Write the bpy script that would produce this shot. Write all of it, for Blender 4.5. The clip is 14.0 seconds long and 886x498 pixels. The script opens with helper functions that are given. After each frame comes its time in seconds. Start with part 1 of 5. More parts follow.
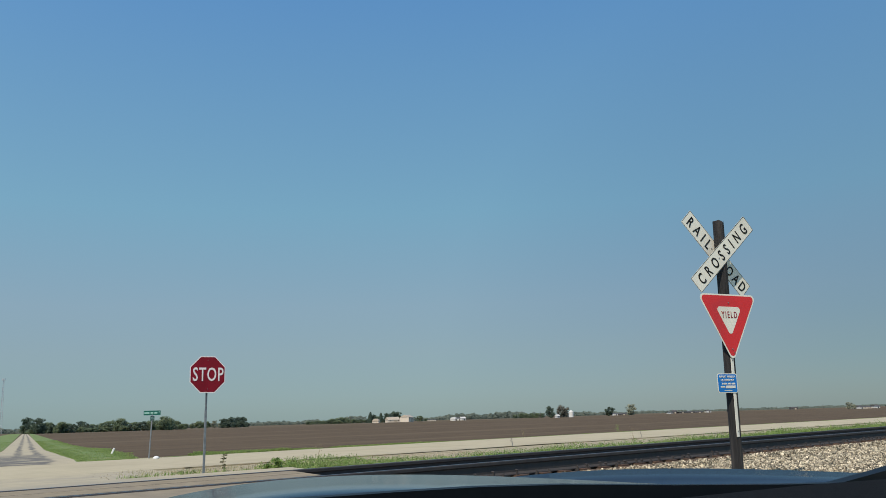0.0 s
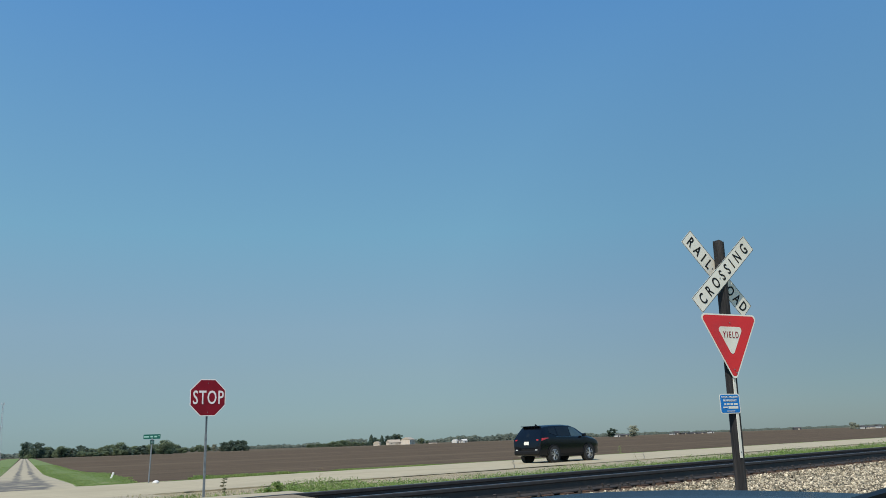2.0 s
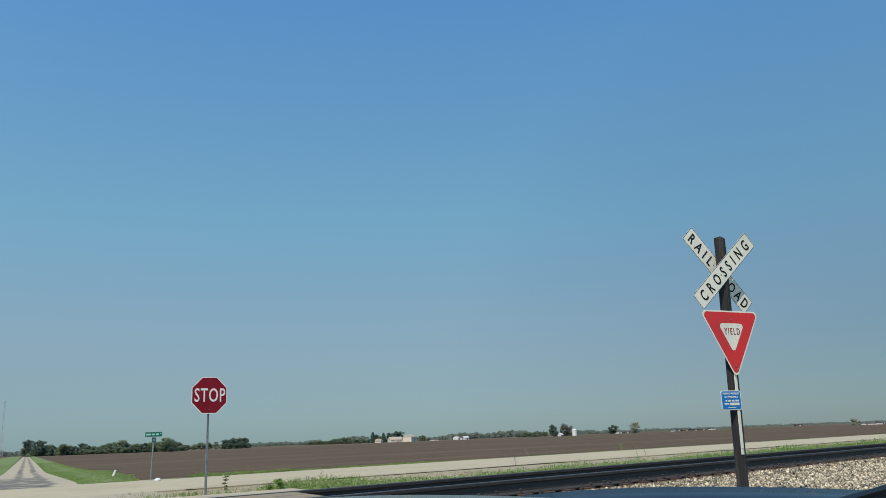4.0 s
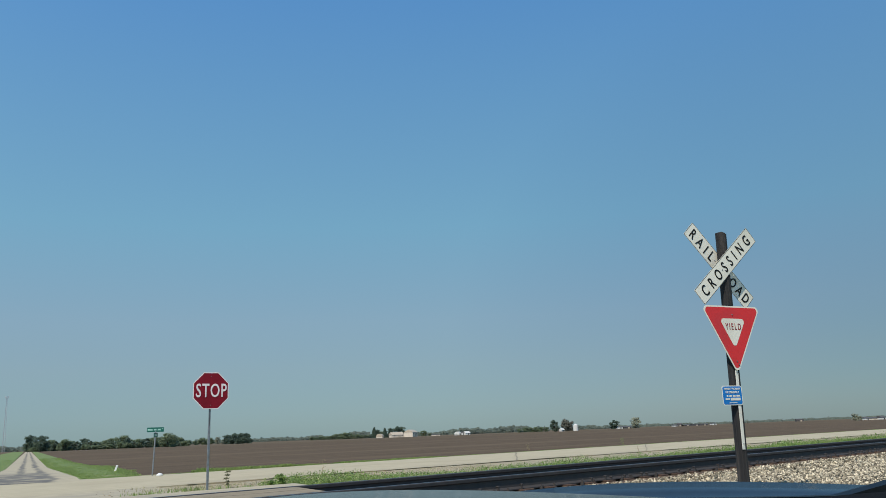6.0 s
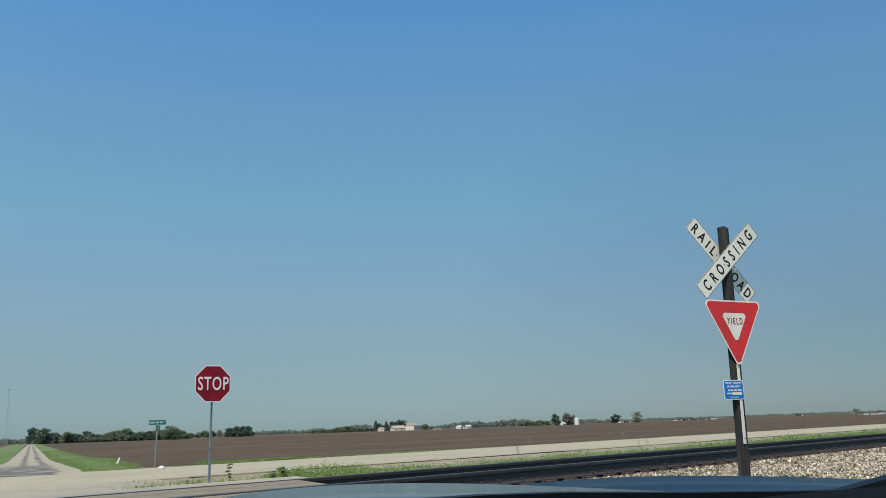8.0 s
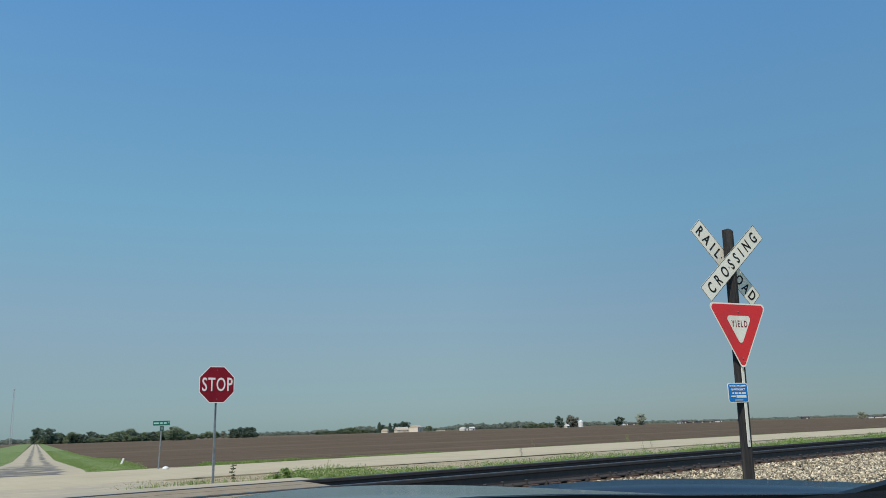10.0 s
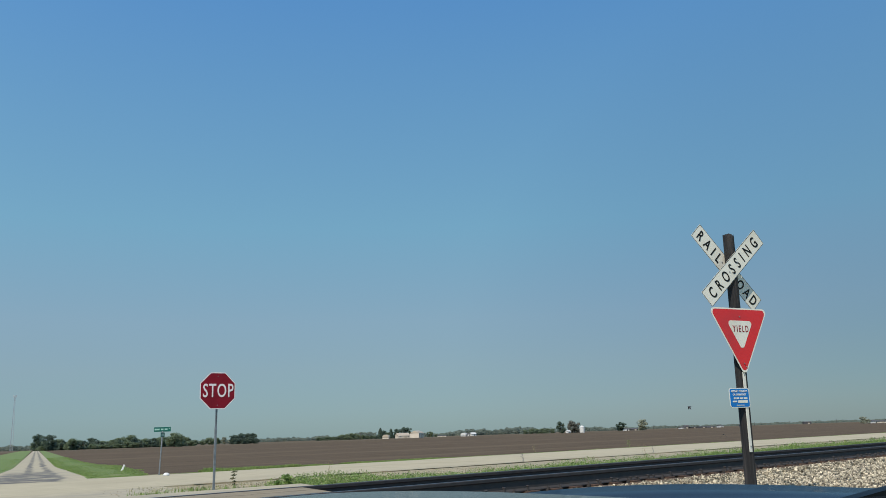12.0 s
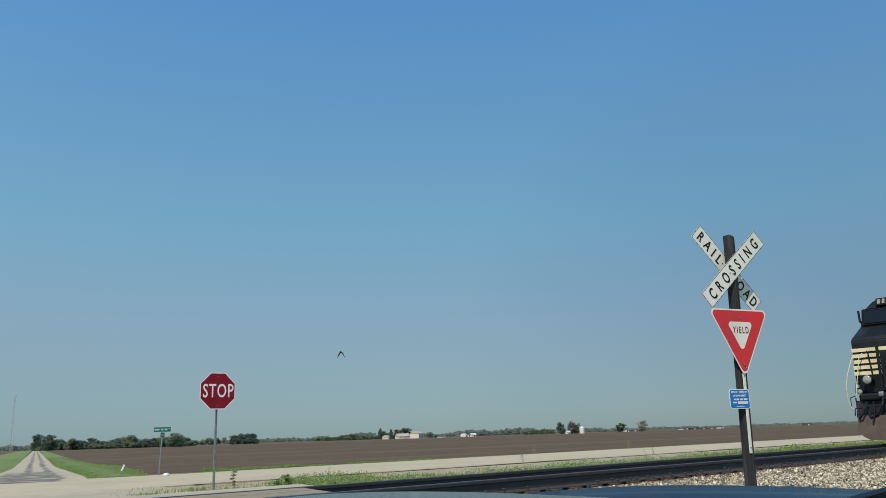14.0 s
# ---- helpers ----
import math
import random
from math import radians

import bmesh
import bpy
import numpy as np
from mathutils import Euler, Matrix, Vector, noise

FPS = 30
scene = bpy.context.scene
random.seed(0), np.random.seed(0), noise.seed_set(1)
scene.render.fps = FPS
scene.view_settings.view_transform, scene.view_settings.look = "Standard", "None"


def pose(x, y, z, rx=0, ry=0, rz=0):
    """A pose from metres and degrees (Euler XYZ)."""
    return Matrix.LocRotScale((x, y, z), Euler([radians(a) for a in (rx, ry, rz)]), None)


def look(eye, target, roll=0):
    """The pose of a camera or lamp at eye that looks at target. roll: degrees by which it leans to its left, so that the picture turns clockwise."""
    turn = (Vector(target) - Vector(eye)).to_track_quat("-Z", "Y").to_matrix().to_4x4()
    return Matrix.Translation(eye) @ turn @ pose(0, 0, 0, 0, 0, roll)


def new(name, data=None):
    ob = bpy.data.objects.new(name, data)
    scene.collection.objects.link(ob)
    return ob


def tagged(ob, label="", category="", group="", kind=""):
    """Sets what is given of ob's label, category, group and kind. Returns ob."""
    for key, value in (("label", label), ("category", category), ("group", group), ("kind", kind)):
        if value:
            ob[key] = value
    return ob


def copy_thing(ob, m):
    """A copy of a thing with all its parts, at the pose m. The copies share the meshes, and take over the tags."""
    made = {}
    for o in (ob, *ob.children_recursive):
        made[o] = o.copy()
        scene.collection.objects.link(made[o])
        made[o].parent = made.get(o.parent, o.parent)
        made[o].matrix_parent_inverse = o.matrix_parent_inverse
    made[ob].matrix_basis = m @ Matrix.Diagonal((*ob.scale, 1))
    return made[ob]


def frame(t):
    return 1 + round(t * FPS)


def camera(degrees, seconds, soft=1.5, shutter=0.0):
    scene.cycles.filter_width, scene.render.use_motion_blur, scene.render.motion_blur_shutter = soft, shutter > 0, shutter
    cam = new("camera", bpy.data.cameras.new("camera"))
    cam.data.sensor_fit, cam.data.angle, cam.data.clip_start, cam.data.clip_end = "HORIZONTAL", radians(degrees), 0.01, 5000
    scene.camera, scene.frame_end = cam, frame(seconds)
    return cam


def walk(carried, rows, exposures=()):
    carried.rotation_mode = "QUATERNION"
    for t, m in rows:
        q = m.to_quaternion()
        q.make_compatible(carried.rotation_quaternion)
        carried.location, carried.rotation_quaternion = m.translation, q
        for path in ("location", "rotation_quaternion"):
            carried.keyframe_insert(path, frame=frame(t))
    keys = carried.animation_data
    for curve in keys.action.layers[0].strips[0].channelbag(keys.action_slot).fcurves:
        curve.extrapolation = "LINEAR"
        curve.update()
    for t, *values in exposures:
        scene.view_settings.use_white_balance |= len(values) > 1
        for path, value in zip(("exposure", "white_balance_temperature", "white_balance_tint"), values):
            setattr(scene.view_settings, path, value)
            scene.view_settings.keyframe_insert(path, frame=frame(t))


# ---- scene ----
# Plan: a runs along the railway and highway (48 degrees right of forward), c across them, away from the camera.
TRACK = radians(48)
AX, CX = Vector((math.sin(TRACK), math.cos(TRACK), 0)), Vector((-math.cos(TRACK), math.sin(TRACK), 0))
ROAD = radians(-25.8)                      # heading of the side road that crosses both
RF, RR = Vector((math.sin(ROAD), math.cos(ROAD), 0)), Vector((math.cos(ROAD), -math.sin(ROAD), 0))


def ac(a, c, z=0.0):
    return AX * a + CX * c + Vector((0, 0, z))


def rd(f, l, z=0.0):
    """f metres along the side road, l to its right."""
    return RF * f + RR * l + Vector((0, 0, z))


# ---- camera ----
cam = camera(56, 14.0, soft=0.6)
EYE = Vector((0, 0, 1.2))


def aim(yaw, pitch, roll):
    y, p = radians(yaw), radians(pitch)
    way = Vector((math.sin(y) * math.cos(p), math.cos(y) * math.cos(p), math.sin(p)))
    return look(EYE, EYE + way * 10, roll)


walk(cam, [
    (0.0, aim(0.656, 11.511, -1.747)),
    (0.1, aim(0.66, 11.75, -1.76)),
    (0.2, aim(0.67, 11.97, -1.79)),
    (0.3, aim(0.68, 12.35, -1.82)),
    (0.5, aim(0.682, 12.599, -1.881)),
    (1.0, aim(0.731, 12.836, -1.97)),
    (1.5, aim(0.718, 12.967, -2.053)),
    (2.0, aim(0.677, 12.976, -2.054)),
    (2.5, aim(0.674, 12.905, -2.175)),
    (3.0, aim(0.641, 12.904, -2.19)),
    (5.5, aim(0.545, 12.548, -2.147)),
    (6.0, aim(0.507, 12.48, -2.181)),
    (6.5, aim(0.448, 12.263, -2.138)),
    (7.0, aim(0.391, 12.208, -2.138)),
    (7.5, aim(0.389, 12.151, -2.139)),
    (8.0, aim(0.364, 12.061, -2.024)),
    (10.5, aim(0.051, 12.266, -1.795)),
    (11.0, aim(0.045, 12.364, -1.831)),
    (11.5, aim(0.041, 12.469, -1.913)),
    (12.0, aim(0.034, 12.567, -1.906)),
    (12.5, aim(0.027, 12.589, -1.949)),
    (13.0, aim(0.0, 12.652, -1.85)),
    (13.5, aim(0.054, 12.641, -1.816)),
    (14.0, aim(0.018, 12.608, -1.803)),
], [(0.0, 0.0, 6800, 12), (0.5, 0.0, 6700, 11.5), (1.0, 0.0, 6500, 10), (14.0, 0.0, 6500, 10)])

# ---- light ----
SUN_AZ, SUN_EL = 210.0, 50.0               # degrees clockwise from forward, and above the horizon
world = bpy.data.worlds.new("sky")
scene.world = world
world.use_nodes = True
wn = world.node_tree
wn.nodes.clear()
sky = wn.nodes.new("ShaderNodeTexSky")
sky.sky_type, sky.sun_disc = "NISHITA", False
sky.sun_elevation, sky.sun_rotation = radians(SUN_EL), radians(SUN_AZ)
sky.altitude, sky.air_density, sky.dust_density, sky.ozone_density = 0, 1.0, 0.25, 3.0
# dusty spring haze: the clear sky seen through a veil that greys toward the horizon
veil_co = wn.nodes.new("ShaderNodeTexCoord")
veil_z = wn.nodes.new("ShaderNodeSeparateXYZ")
wn.links.new(veil_co.outputs["Generated"], veil_z.inputs[0])
veil = wn.nodes.new("ShaderNodeValToRGB")
veil.color_ramp.elements[0].position, veil.color_ramp.elements[0].color = 0.0, (0.11, 0.25, 0.31, 1)
veil.color_ramp.elements[1].position, veil.color_ramp.elements[1].color = 1.0, (0.045, 0.20, 0.52, 1)
for at_z, colour in ((0.03, (0.150, 0.282, 0.352)), (0.08, (0.198, 0.312, 0.382)), (0.133, (0.213, 0.345, 0.44)), (0.243, (0.168, 0.388, 0.54)), (0.485, (0.098, 0.296, 0.61))):
    stop_at = veil.color_ramp.elements.new(at_z)
    stop_at.color = (*colour, 1)
wn.links.new(veil_z.outputs[2], veil.inputs[0])
# the veil scatters more light toward the sun's side of the sky
sunward = wn.nodes.new("ShaderNodeVectorMath")
sunward.operation = "DOT_PRODUCT"
sunward.inputs[1].default_value = (math.sin(radians(SUN_AZ)), math.cos(radians(SUN_AZ)), 0)
wn.links.new(veil_co.outputs["Generated"], sunward.inputs[0])
unit = wn.nodes.new("ShaderNodeMapRange")
unit.inputs[1].default_value, unit.inputs[2].default_value = -1.0, 1.0
wn.links.new(sunward.outputs["Value"], unit.inputs[0])
gain = wn.nodes.new("ShaderNodeValToRGB")
gain.color_ramp.elements[0].position, gain.color_ramp.elements[0].color = 0.0, (0.50, 0.64, 0.69, 1)
gain.color_ramp.elements[1].position, gain.color_ramp.elements[1].color = 1.0, (1.62, 1.62, 1.62, 1)
for at_x, k in ((0.010, 0.77), (0.025, 0.845), (0.067, 0.955), (0.235, 1.01)):
    stop_at = gain.color_ramp.elements.new(at_x)
    stop_at.color = (k * (0.90 if at_x < 0.03 else 0.97 if at_x < 0.1 else 1.0), k * (0.965 if at_x < 0.03 else 1.0), k * (1.015 if at_x < 0.03 else 1.0), 1)
wn.links.new(unit.outputs[0], gain.inputs[0])
lit_veil = wn.nodes.new("ShaderNodeVectorMath")
lit_veil.operation = "MULTIPLY"
wn.links.new(veil.outputs[0], lit_veil.inputs[0])
wn.links.new(gain.outputs[0], lit_veil.inputs[1])
clear = wn.nodes.new("ShaderNodeVectorMath")
clear.operation = "SCALE"
clear.inputs["Scale"].default_value = 0.12
wn.links.new(sky.outputs[0], clear.inputs[0])
both = wn.nodes.new("ShaderNodeMix")
both.data_type = "RGBA"
both.inputs[0].default_value = 0.8
wn.links.new(clear.outputs[0], both.inputs[6])
wn.links.new(lit_veil.outputs[0], both.inputs[7])
back = wn.nodes.new("ShaderNodeBackground")
back.inputs["Strength"].default_value = 1.0
wout = wn.nodes.new("ShaderNodeOutputWorld")
wn.links.new(both.outputs[2], back.inputs[0])
wn.links.new(back.outputs[0], wout.inputs[0])
sun = new("sun", bpy.data.lights.new("sun", "SUN"))
sun.data.energy, sun.data.angle, sun.data.color = 4.0, radians(0.53), (1.0, 0.93, 0.82)
az, el = radians(SUN_AZ), radians(SUN_EL)
sun.matrix_world = look(Vector((math.sin(az) * math.cos(el), math.cos(az) * math.cos(el), math.sin(el))) * 60, (0, 0, 0))
scene.view_settings.exposure = 0.0


# ---- materials ----
def mat(name, col, col2=None, scale=4.0, rough=0.7, metal=0.0, bump=0.0, bump_scale=40.0, spots=None, spot_scale=1.2,
        per=0.0, stretch=(1, 1, 1), coat=0.0, glow=0.0, through_light=0.0, spot_at=0.62, spec=0.5, turn=0.0, island=False):
    """A surface with two scales of variation: col to col2 by fine noise, spots by coarse noise."""
    m = bpy.data.materials.new(name)
    m.use_nodes = True
    nt = m.node_tree
    bsdf = nt.nodes["Principled BSDF"]
    bsdf.inputs["Roughness"].default_value, bsdf.inputs["Metallic"].default_value = rough, metal
    bsdf.inputs["Coat Weight"].default_value, bsdf.inputs["Specular IOR Level"].default_value = coat, spec
    co = nt.nodes.new("ShaderNodeTexCoord")
    mp = nt.nodes.new("ShaderNodeMapping")
    mp.vector_type = "TEXTURE"
    mp.inputs["Scale"].default_value = [1 / v for v in stretch]
    mp.inputs["Rotation"].default_value = (0, 0, radians(turn))
    nt.links.new(co.outputs["Object"], mp.inputs[0])

    def tex(s, detail=5.0):
        n = nt.nodes.new("ShaderNodeTexNoise")
        n.inputs["Scale"].default_value, n.inputs["Detail"].default_value = s, detail
        nt.links.new(mp.outputs[0], n.inputs["Vector"])
        return n

    def mix(fac, x, y):
        n = nt.nodes.new("ShaderNodeMix")
        n.data_type = "RGBA"
        nt.links.new(fac, n.inputs[0])
        for sock, v in ((n.inputs[6], x), (n.inputs[7], y)):
            if isinstance(v, tuple):
                sock.default_value = (*v, 1)
            else:
                nt.links.new(v, sock)
        return n.outputs[2]

    def ramp(fac, lo, hi):
        n = nt.nodes.new("ShaderNodeMapRange")
        n.inputs[1].default_value, n.inputs[2].default_value = lo, hi
        nt.links.new(fac, n.inputs[0])
        return n.outputs[0]

    out = mix(ramp(tex(scale).outputs[0], 0.3, 0.7), col, col2 or tuple(v * 0.8 for v in col))
    if spots:
        out = mix(ramp(tex(spot_scale, 3.0).outputs[0], spot_at - 0.12, spot_at + 0.12), out, spots)
    if per:
        info = nt.nodes.new("ShaderNodeObjectInfo")
        geo = nt.nodes.new("ShaderNodeNewGeometry")
        add = nt.nodes.new("ShaderNodeMath")
        add.operation = "ADD"
        if not island:
            nt.links.new(info.outputs["Random"], add.inputs[0])
        else:
            add.inputs[0].default_value = 0.0
        nt.links.new(geo.outputs["Random Per Island"], add.inputs[1])
        hsv = nt.nodes.new("ShaderNodeHueSaturation")
        nt.links.new(out, hsv.inputs["Color"])
        mr = nt.nodes.new("ShaderNodeMapRange")
        mr.inputs[2].default_value = 1.0 if island else 2.0
        mr.inputs[3].default_value, mr.inputs[4].default_value = 1 - per, 1 + per
        nt.links.new(add.outputs[0], mr.inputs[0])
        nt.links.new(mr.outputs[0], hsv.inputs["Value"])
        out = hsv.outputs[0]
    nt.links.new(out, bsdf.inputs["Base Color"])
    if bump:
        b = nt.nodes.new("ShaderNodeBump")
        b.inputs["Strength"].default_value, b.inputs["Distance"].default_value = bump, 0.02
        nt.links.new(tex(bump_scale, 6.0).outputs[0], b.inputs["Height"])
        nt.links.new(b.outputs[0], bsdf.inputs["Normal"])
    if glow:
        bsdf.inputs["Emission Color"].default_value, bsdf.inputs["Emission Strength"].default_value = (*col, 1), glow
    if through_light:
        tr = nt.nodes.new("ShaderNodeBsdfTranslucent")
        nt.links.new(out, tr.inputs[0])
        ms = nt.nodes.new("ShaderNodeMixShader")
        ms.inputs[0].default_value = through_light
        nt.links.new(bsdf.outputs[0], ms.inputs[1])
        nt.links.new(tr.outputs[0], ms.inputs[2])
        nt.links.new(ms.outputs[0], nt.nodes["Material Output"].inputs[0])
    return m


M_SOIL = mat("ploughed_soil", (0.150, 0.106, 0.065), (0.070, 0.050, 0.032), 1.3, 0.95, bump=1.0, bump_scale=4.0,
             spots=(0.150, 0.110, 0.070), spot_scale=0.06, stretch=(0.12, 1, 1), turn=42, spec=0.08)
# the same field beyond c = 500, paler: distance haze put into its colour
M_FARSOIL = mat("hazed_far_soil", (0.155, 0.118, 0.078), (0.105, 0.080, 0.052), 0.3, 0.95, spots=(0.18, 0.145, 0.10), spot_scale=0.02, stretch=(0.12, 1, 1), turn=42, spec=0.05)
M_GRASS = mat("grass_ground", (0.120, 0.182, 0.040), (0.155, 0.210, 0.054), 1.5, 0.95, bump=0.8, bump_scale=12, spots=(0.22, 0.215, 0.075), spot_scale=0.5)
M_BLADE = mat("grass_blade", (0.19, 0.28, 0.058), (0.285, 0.33, 0.098), 0.8, 0.6, per=0.4, through_light=0.35, island=True)
M_VERGE = mat("verge_blade", (0.255, 0.335, 0.095), (0.33, 0.385, 0.135), 0.8, 0.7, per=0.18, through_light=0.5, island=True, spec=0.2)
M_WEED = mat("weed_leaf", (0.155, 0.25, 0.05), (0.25, 0.325, 0.092), 2.0, 0.6, per=0.35, through_light=0.3, island=True)
M_DOCK = mat("dock_leaf", (0.09, 0.105, 0.04), (0.12, 0.09, 0.045), 4.0, 0.7, per=0.3, through_light=0.2, island=True)
M_DRY = mat("dry_stalk", (0.30, 0.24, 0.13), (0.20, 0.15, 0.08), 6, 0.8, per=0.3)
M_GRAVEL = mat("gravel_shoulder", (0.46, 0.385, 0.25), (0.29, 0.24, 0.155), 14, 0.95, bump=1.0, bump_scale=30, spots=(0.35, 0.28, 0.17), spot_scale=0.5, spec=0.2)
M_CONCRETE = mat("worn_highway_concrete", (0.50, 0.425, 0.28), (0.43, 0.365, 0.24), 2.6, 0.9, bump=0.35, bump_scale=45,
                 spots=(0.41, 0.345, 0.225), spot_scale=0.5, spec=0.2, stretch=(0.45, 1, 1), turn=42)
M_TAR = mat("tar_crack", (0.14, 0.12, 0.09), (0.22, 0.19, 0.14), 9, 0.8)
M_SIDE = mat("chip_seal_road", (0.47, 0.395, 0.255), (0.37, 0.31, 0.205), 2.0, 0.95, bump=0.3, bump_scale=50, spots=(0.32, 0.28, 0.21), spot_scale=0.3)
M_FARMROAD = mat("farm_road_seal", (0.47, 0.395, 0.255), (0.39, 0.325, 0.215), 2.0, 0.95, bump=0.3, bump_scale=50, spots=(0.34, 0.295, 0.21), spot_scale=0.3)


def wheel_wear(m):
    """Two dark worn wheel lines along the farm road that join in a patched mouth at the highway."""
    nt = m.node_tree
    bsdf = nt.nodes["Principled BSDF"]
    base = bsdf.inputs["Base Color"].links[0].from_socket
    geo = nt.nodes.new("ShaderNodeNewGeometry")

    def dot(v):
        n = nt.nodes.new("ShaderNodeVectorMath")
        n.operation = "DOT_PRODUCT"
        n.inputs[1].default_value = v
        nt.links.new(geo.outputs["Position"], n.inputs[0])
        return n.outputs["Value"]

    def calc(op, x, y):
        n = nt.nodes.new("ShaderNodeMath")
        n.operation = op
        for sock, v in zip(n.inputs, (x, y)):
            if isinstance(v, (int, float)):
                sock.default_value = v
            else:
                nt.links.new(v, sock)
        return n.outputs[0]

    def ease(v, lo, hi):
        n = nt.nodes.new("ShaderNodeMapRange")
        n.interpolation_type = "SMOOTHSTEP"
        n.inputs[1].default_value, n.inputs[2].default_value = lo, hi
        nt.links.new(v, n.inputs[0])
        return n.outputs[0]

    def cloud(s):
        n = nt.nodes.new("ShaderNodeTexNoise")
        n.inputs["Scale"].default_value, n.inputs["Detail"].default_value = s, 4
        nt.links.new(geo.outputs["Position"], n.inputs["Vector"])
        return n.outputs[0]

    side_l = calc("ADD", dot(tuple(RR)), calc("MULTIPLY", calc("SUBTRACT", cloud(0.45), 0.5), 1.1))
    along = calc("ADD", dot(tuple(RF)), calc("MULTIPLY", calc("SUBTRACT", cloud(0.3), 0.5), 34.0))
    lines = calc("MAXIMUM", ease(calc("ABSOLUTE", calc("ADD", side_l, 0.42), 0.0), 0.36, 0.12), ease(calc("ABSOLUTE", calc("SUBTRACT", side_l, 0.82), 0.0), 0.36, 0.12))
    mouth = calc("MULTIPLY", ease(calc("ABSOLUTE", calc("ADD", side_l, 0.35), 0.0), 1.5, 0.9), ease(along, 66.0, 50.0))
    worn = calc("MULTIPLY", calc("MAXIMUM", lines, mouth), ease(cloud(0.9), 0.30, 0.56))
    mx = nt.nodes.new("ShaderNodeMix")
    mx.data_type = "RGBA"
    nt.links.new(calc("MULTIPLY", worn, 0.95), mx.inputs[0])
    nt.links.new(base, mx.inputs[6])
    mx.inputs[7].default_value = (0.115, 0.105, 0.09, 1)
    nt.links.new(mx.outputs[2], bsdf.inputs["Base Color"])


wheel_wear(M_FARMROAD)
M_APRON = mat("crossing_apron", (0.31, 0.243, 0.150), (0.22, 0.172, 0.105), 5.0, 0.95, bump=0.4, bump_scale=40, spots=(0.24, 0.20, 0.15), spot_scale=0.8)
M_STONE = mat("ballast_stone", (0.57, 0.48, 0.335), (0.27, 0.225, 0.155), 8, 0.9, per=0.72, island=True, spec=0.2)
M_SHOULDER = mat("shoulder_stone", (0.43, 0.36, 0.235), (0.28, 0.235, 0.155), 9, 0.9, per=0.5, island=True, spec=0.2)
M_STRAW = mat("dry_grass_blade", (0.36, 0.33, 0.16), (0.26, 0.27, 0.10), 1.5, 0.8, per=0.3, through_light=0.3, island=True)
# bed far darker than its stones: shade in the gaps is put into the colour
M_BED = mat("shaded_ballast_bed", (0.10, 0.082, 0.062), (0.045, 0.038, 0.030), 22, 0.95, bump=1.0, bump_scale=25)
M_TIE = mat("weathered_tie", (0.135, 0.085, 0.050), (0.075, 0.050, 0.032), 3, 0.9, bump=0.6, bump_scale=18, stretch=(1, 6, 6), per=0.25, spots=(0.19, 0.135, 0.09), spot_scale=2)
M_RAIL = mat("rail_steel", (0.045, 0.042, 0.041), (0.066, 0.056, 0.050), 7, 0.7, metal=0.15, bump=0.2, bump_scale=60)
M_HEAD = mat("polished_railhead", (0.30, 0.29, 0.28), (0.20, 0.19, 0.18), 5, 0.42, metal=1.0, stretch=(0.1, 1, 1))
M_RUST = mat("rusty_plate", (0.105, 0.058, 0.036), (0.065, 0.040, 0.028), 12, 0.85, metal=0.2, per=0.3)
M_POST = mat("tarred_post_wood", (0.007, 0.0063, 0.006), (0.025, 0.022, 0.020), 9, 0.8, bump=1.0, bump_scale=16, stretch=(6, 6, 0.28), spots=(0.070, 0.060, 0.052), spot_scale=2.6, spot_at=0.67)
M_WHITE = mat("white_sign_sheeting", (0.80, 0.765, 0.65), (0.74, 0.70, 0.59), 3, 0.5, spots=(0.68, 0.645, 0.53), spot_scale=2.5)
M_BLACK = mat("black_legend", (0.008, 0.008, 0.008), (0.014, 0.014, 0.013), 9, 0.6, spec=0.2)
M_RED = mat("yield_red_sheeting", (0.68, 0.026, 0.028), (0.62, 0.022, 0.025), 3, 0.55, spots=(0.50, 0.03, 0.035), spot_scale=2)
M_STOPRED = mat("faded_stop_red", (0.24, 0.005, 0.018), (0.20, 0.005, 0.015), 3, 0.65, spec=0.25, spots=(0.18, 0.004, 0.013), spot_scale=3)
M_PINK = mat("stop_legend_white", (0.84, 0.76, 0.74), (0.76, 0.68, 0.66), 4, 0.5)
M_BLUE = mat("blue_sign_sheeting", (0.002, 0.175, 0.52), (0.002, 0.155, 0.47), 3, 0.45)
M_GREEN = mat("green_sign_sheeting", (0.0, 0.105, 0.078), (0.0, 0.085, 0.062), 3, 0.45)
M_TEAL = mat("pale_green_legend", (0.30, 0.52, 0.44), (0.24, 0.44, 0.37), 5, 0.5)
M_GALV = mat("galvanised_steel", (0.33, 0.34, 0.35), (0.24, 0.25, 0.26), 12, 0.5, metal=0.75, spots=(0.2, 0.2, 0.2), spot_scale=4)
# M_LEAF, M_LEAFD and M_FAR are lifted pale: distance haze in the base colour
M_LEAF = mat("spring_foliage", (0.19, 0.24, 0.135), (0.235, 0.275, 0.165), 0.25, 0.8, per=0.15, through_light=0.5, island=True, spec=0.15)
M_LEAFD = mat("dark_foliage", (0.125, 0.172, 0.122), (0.155, 0.198, 0.142), 0.3, 0.8, per=0.15, island=True, through_light=0.5, spec=0.15)
M_LEAFY = mat("budding_foliage", (0.31, 0.315, 0.215), (0.25, 0.26, 0.18), 0.4, 0.75, per=0.35, through_light=0.2)
M_BUD = mat("grey_budding_foliage", (0.185, 0.175, 0.135), (0.15, 0.145, 0.115), 0.4, 0.85, per=0.2, through_light=0.2, spec=0.1, island=True)
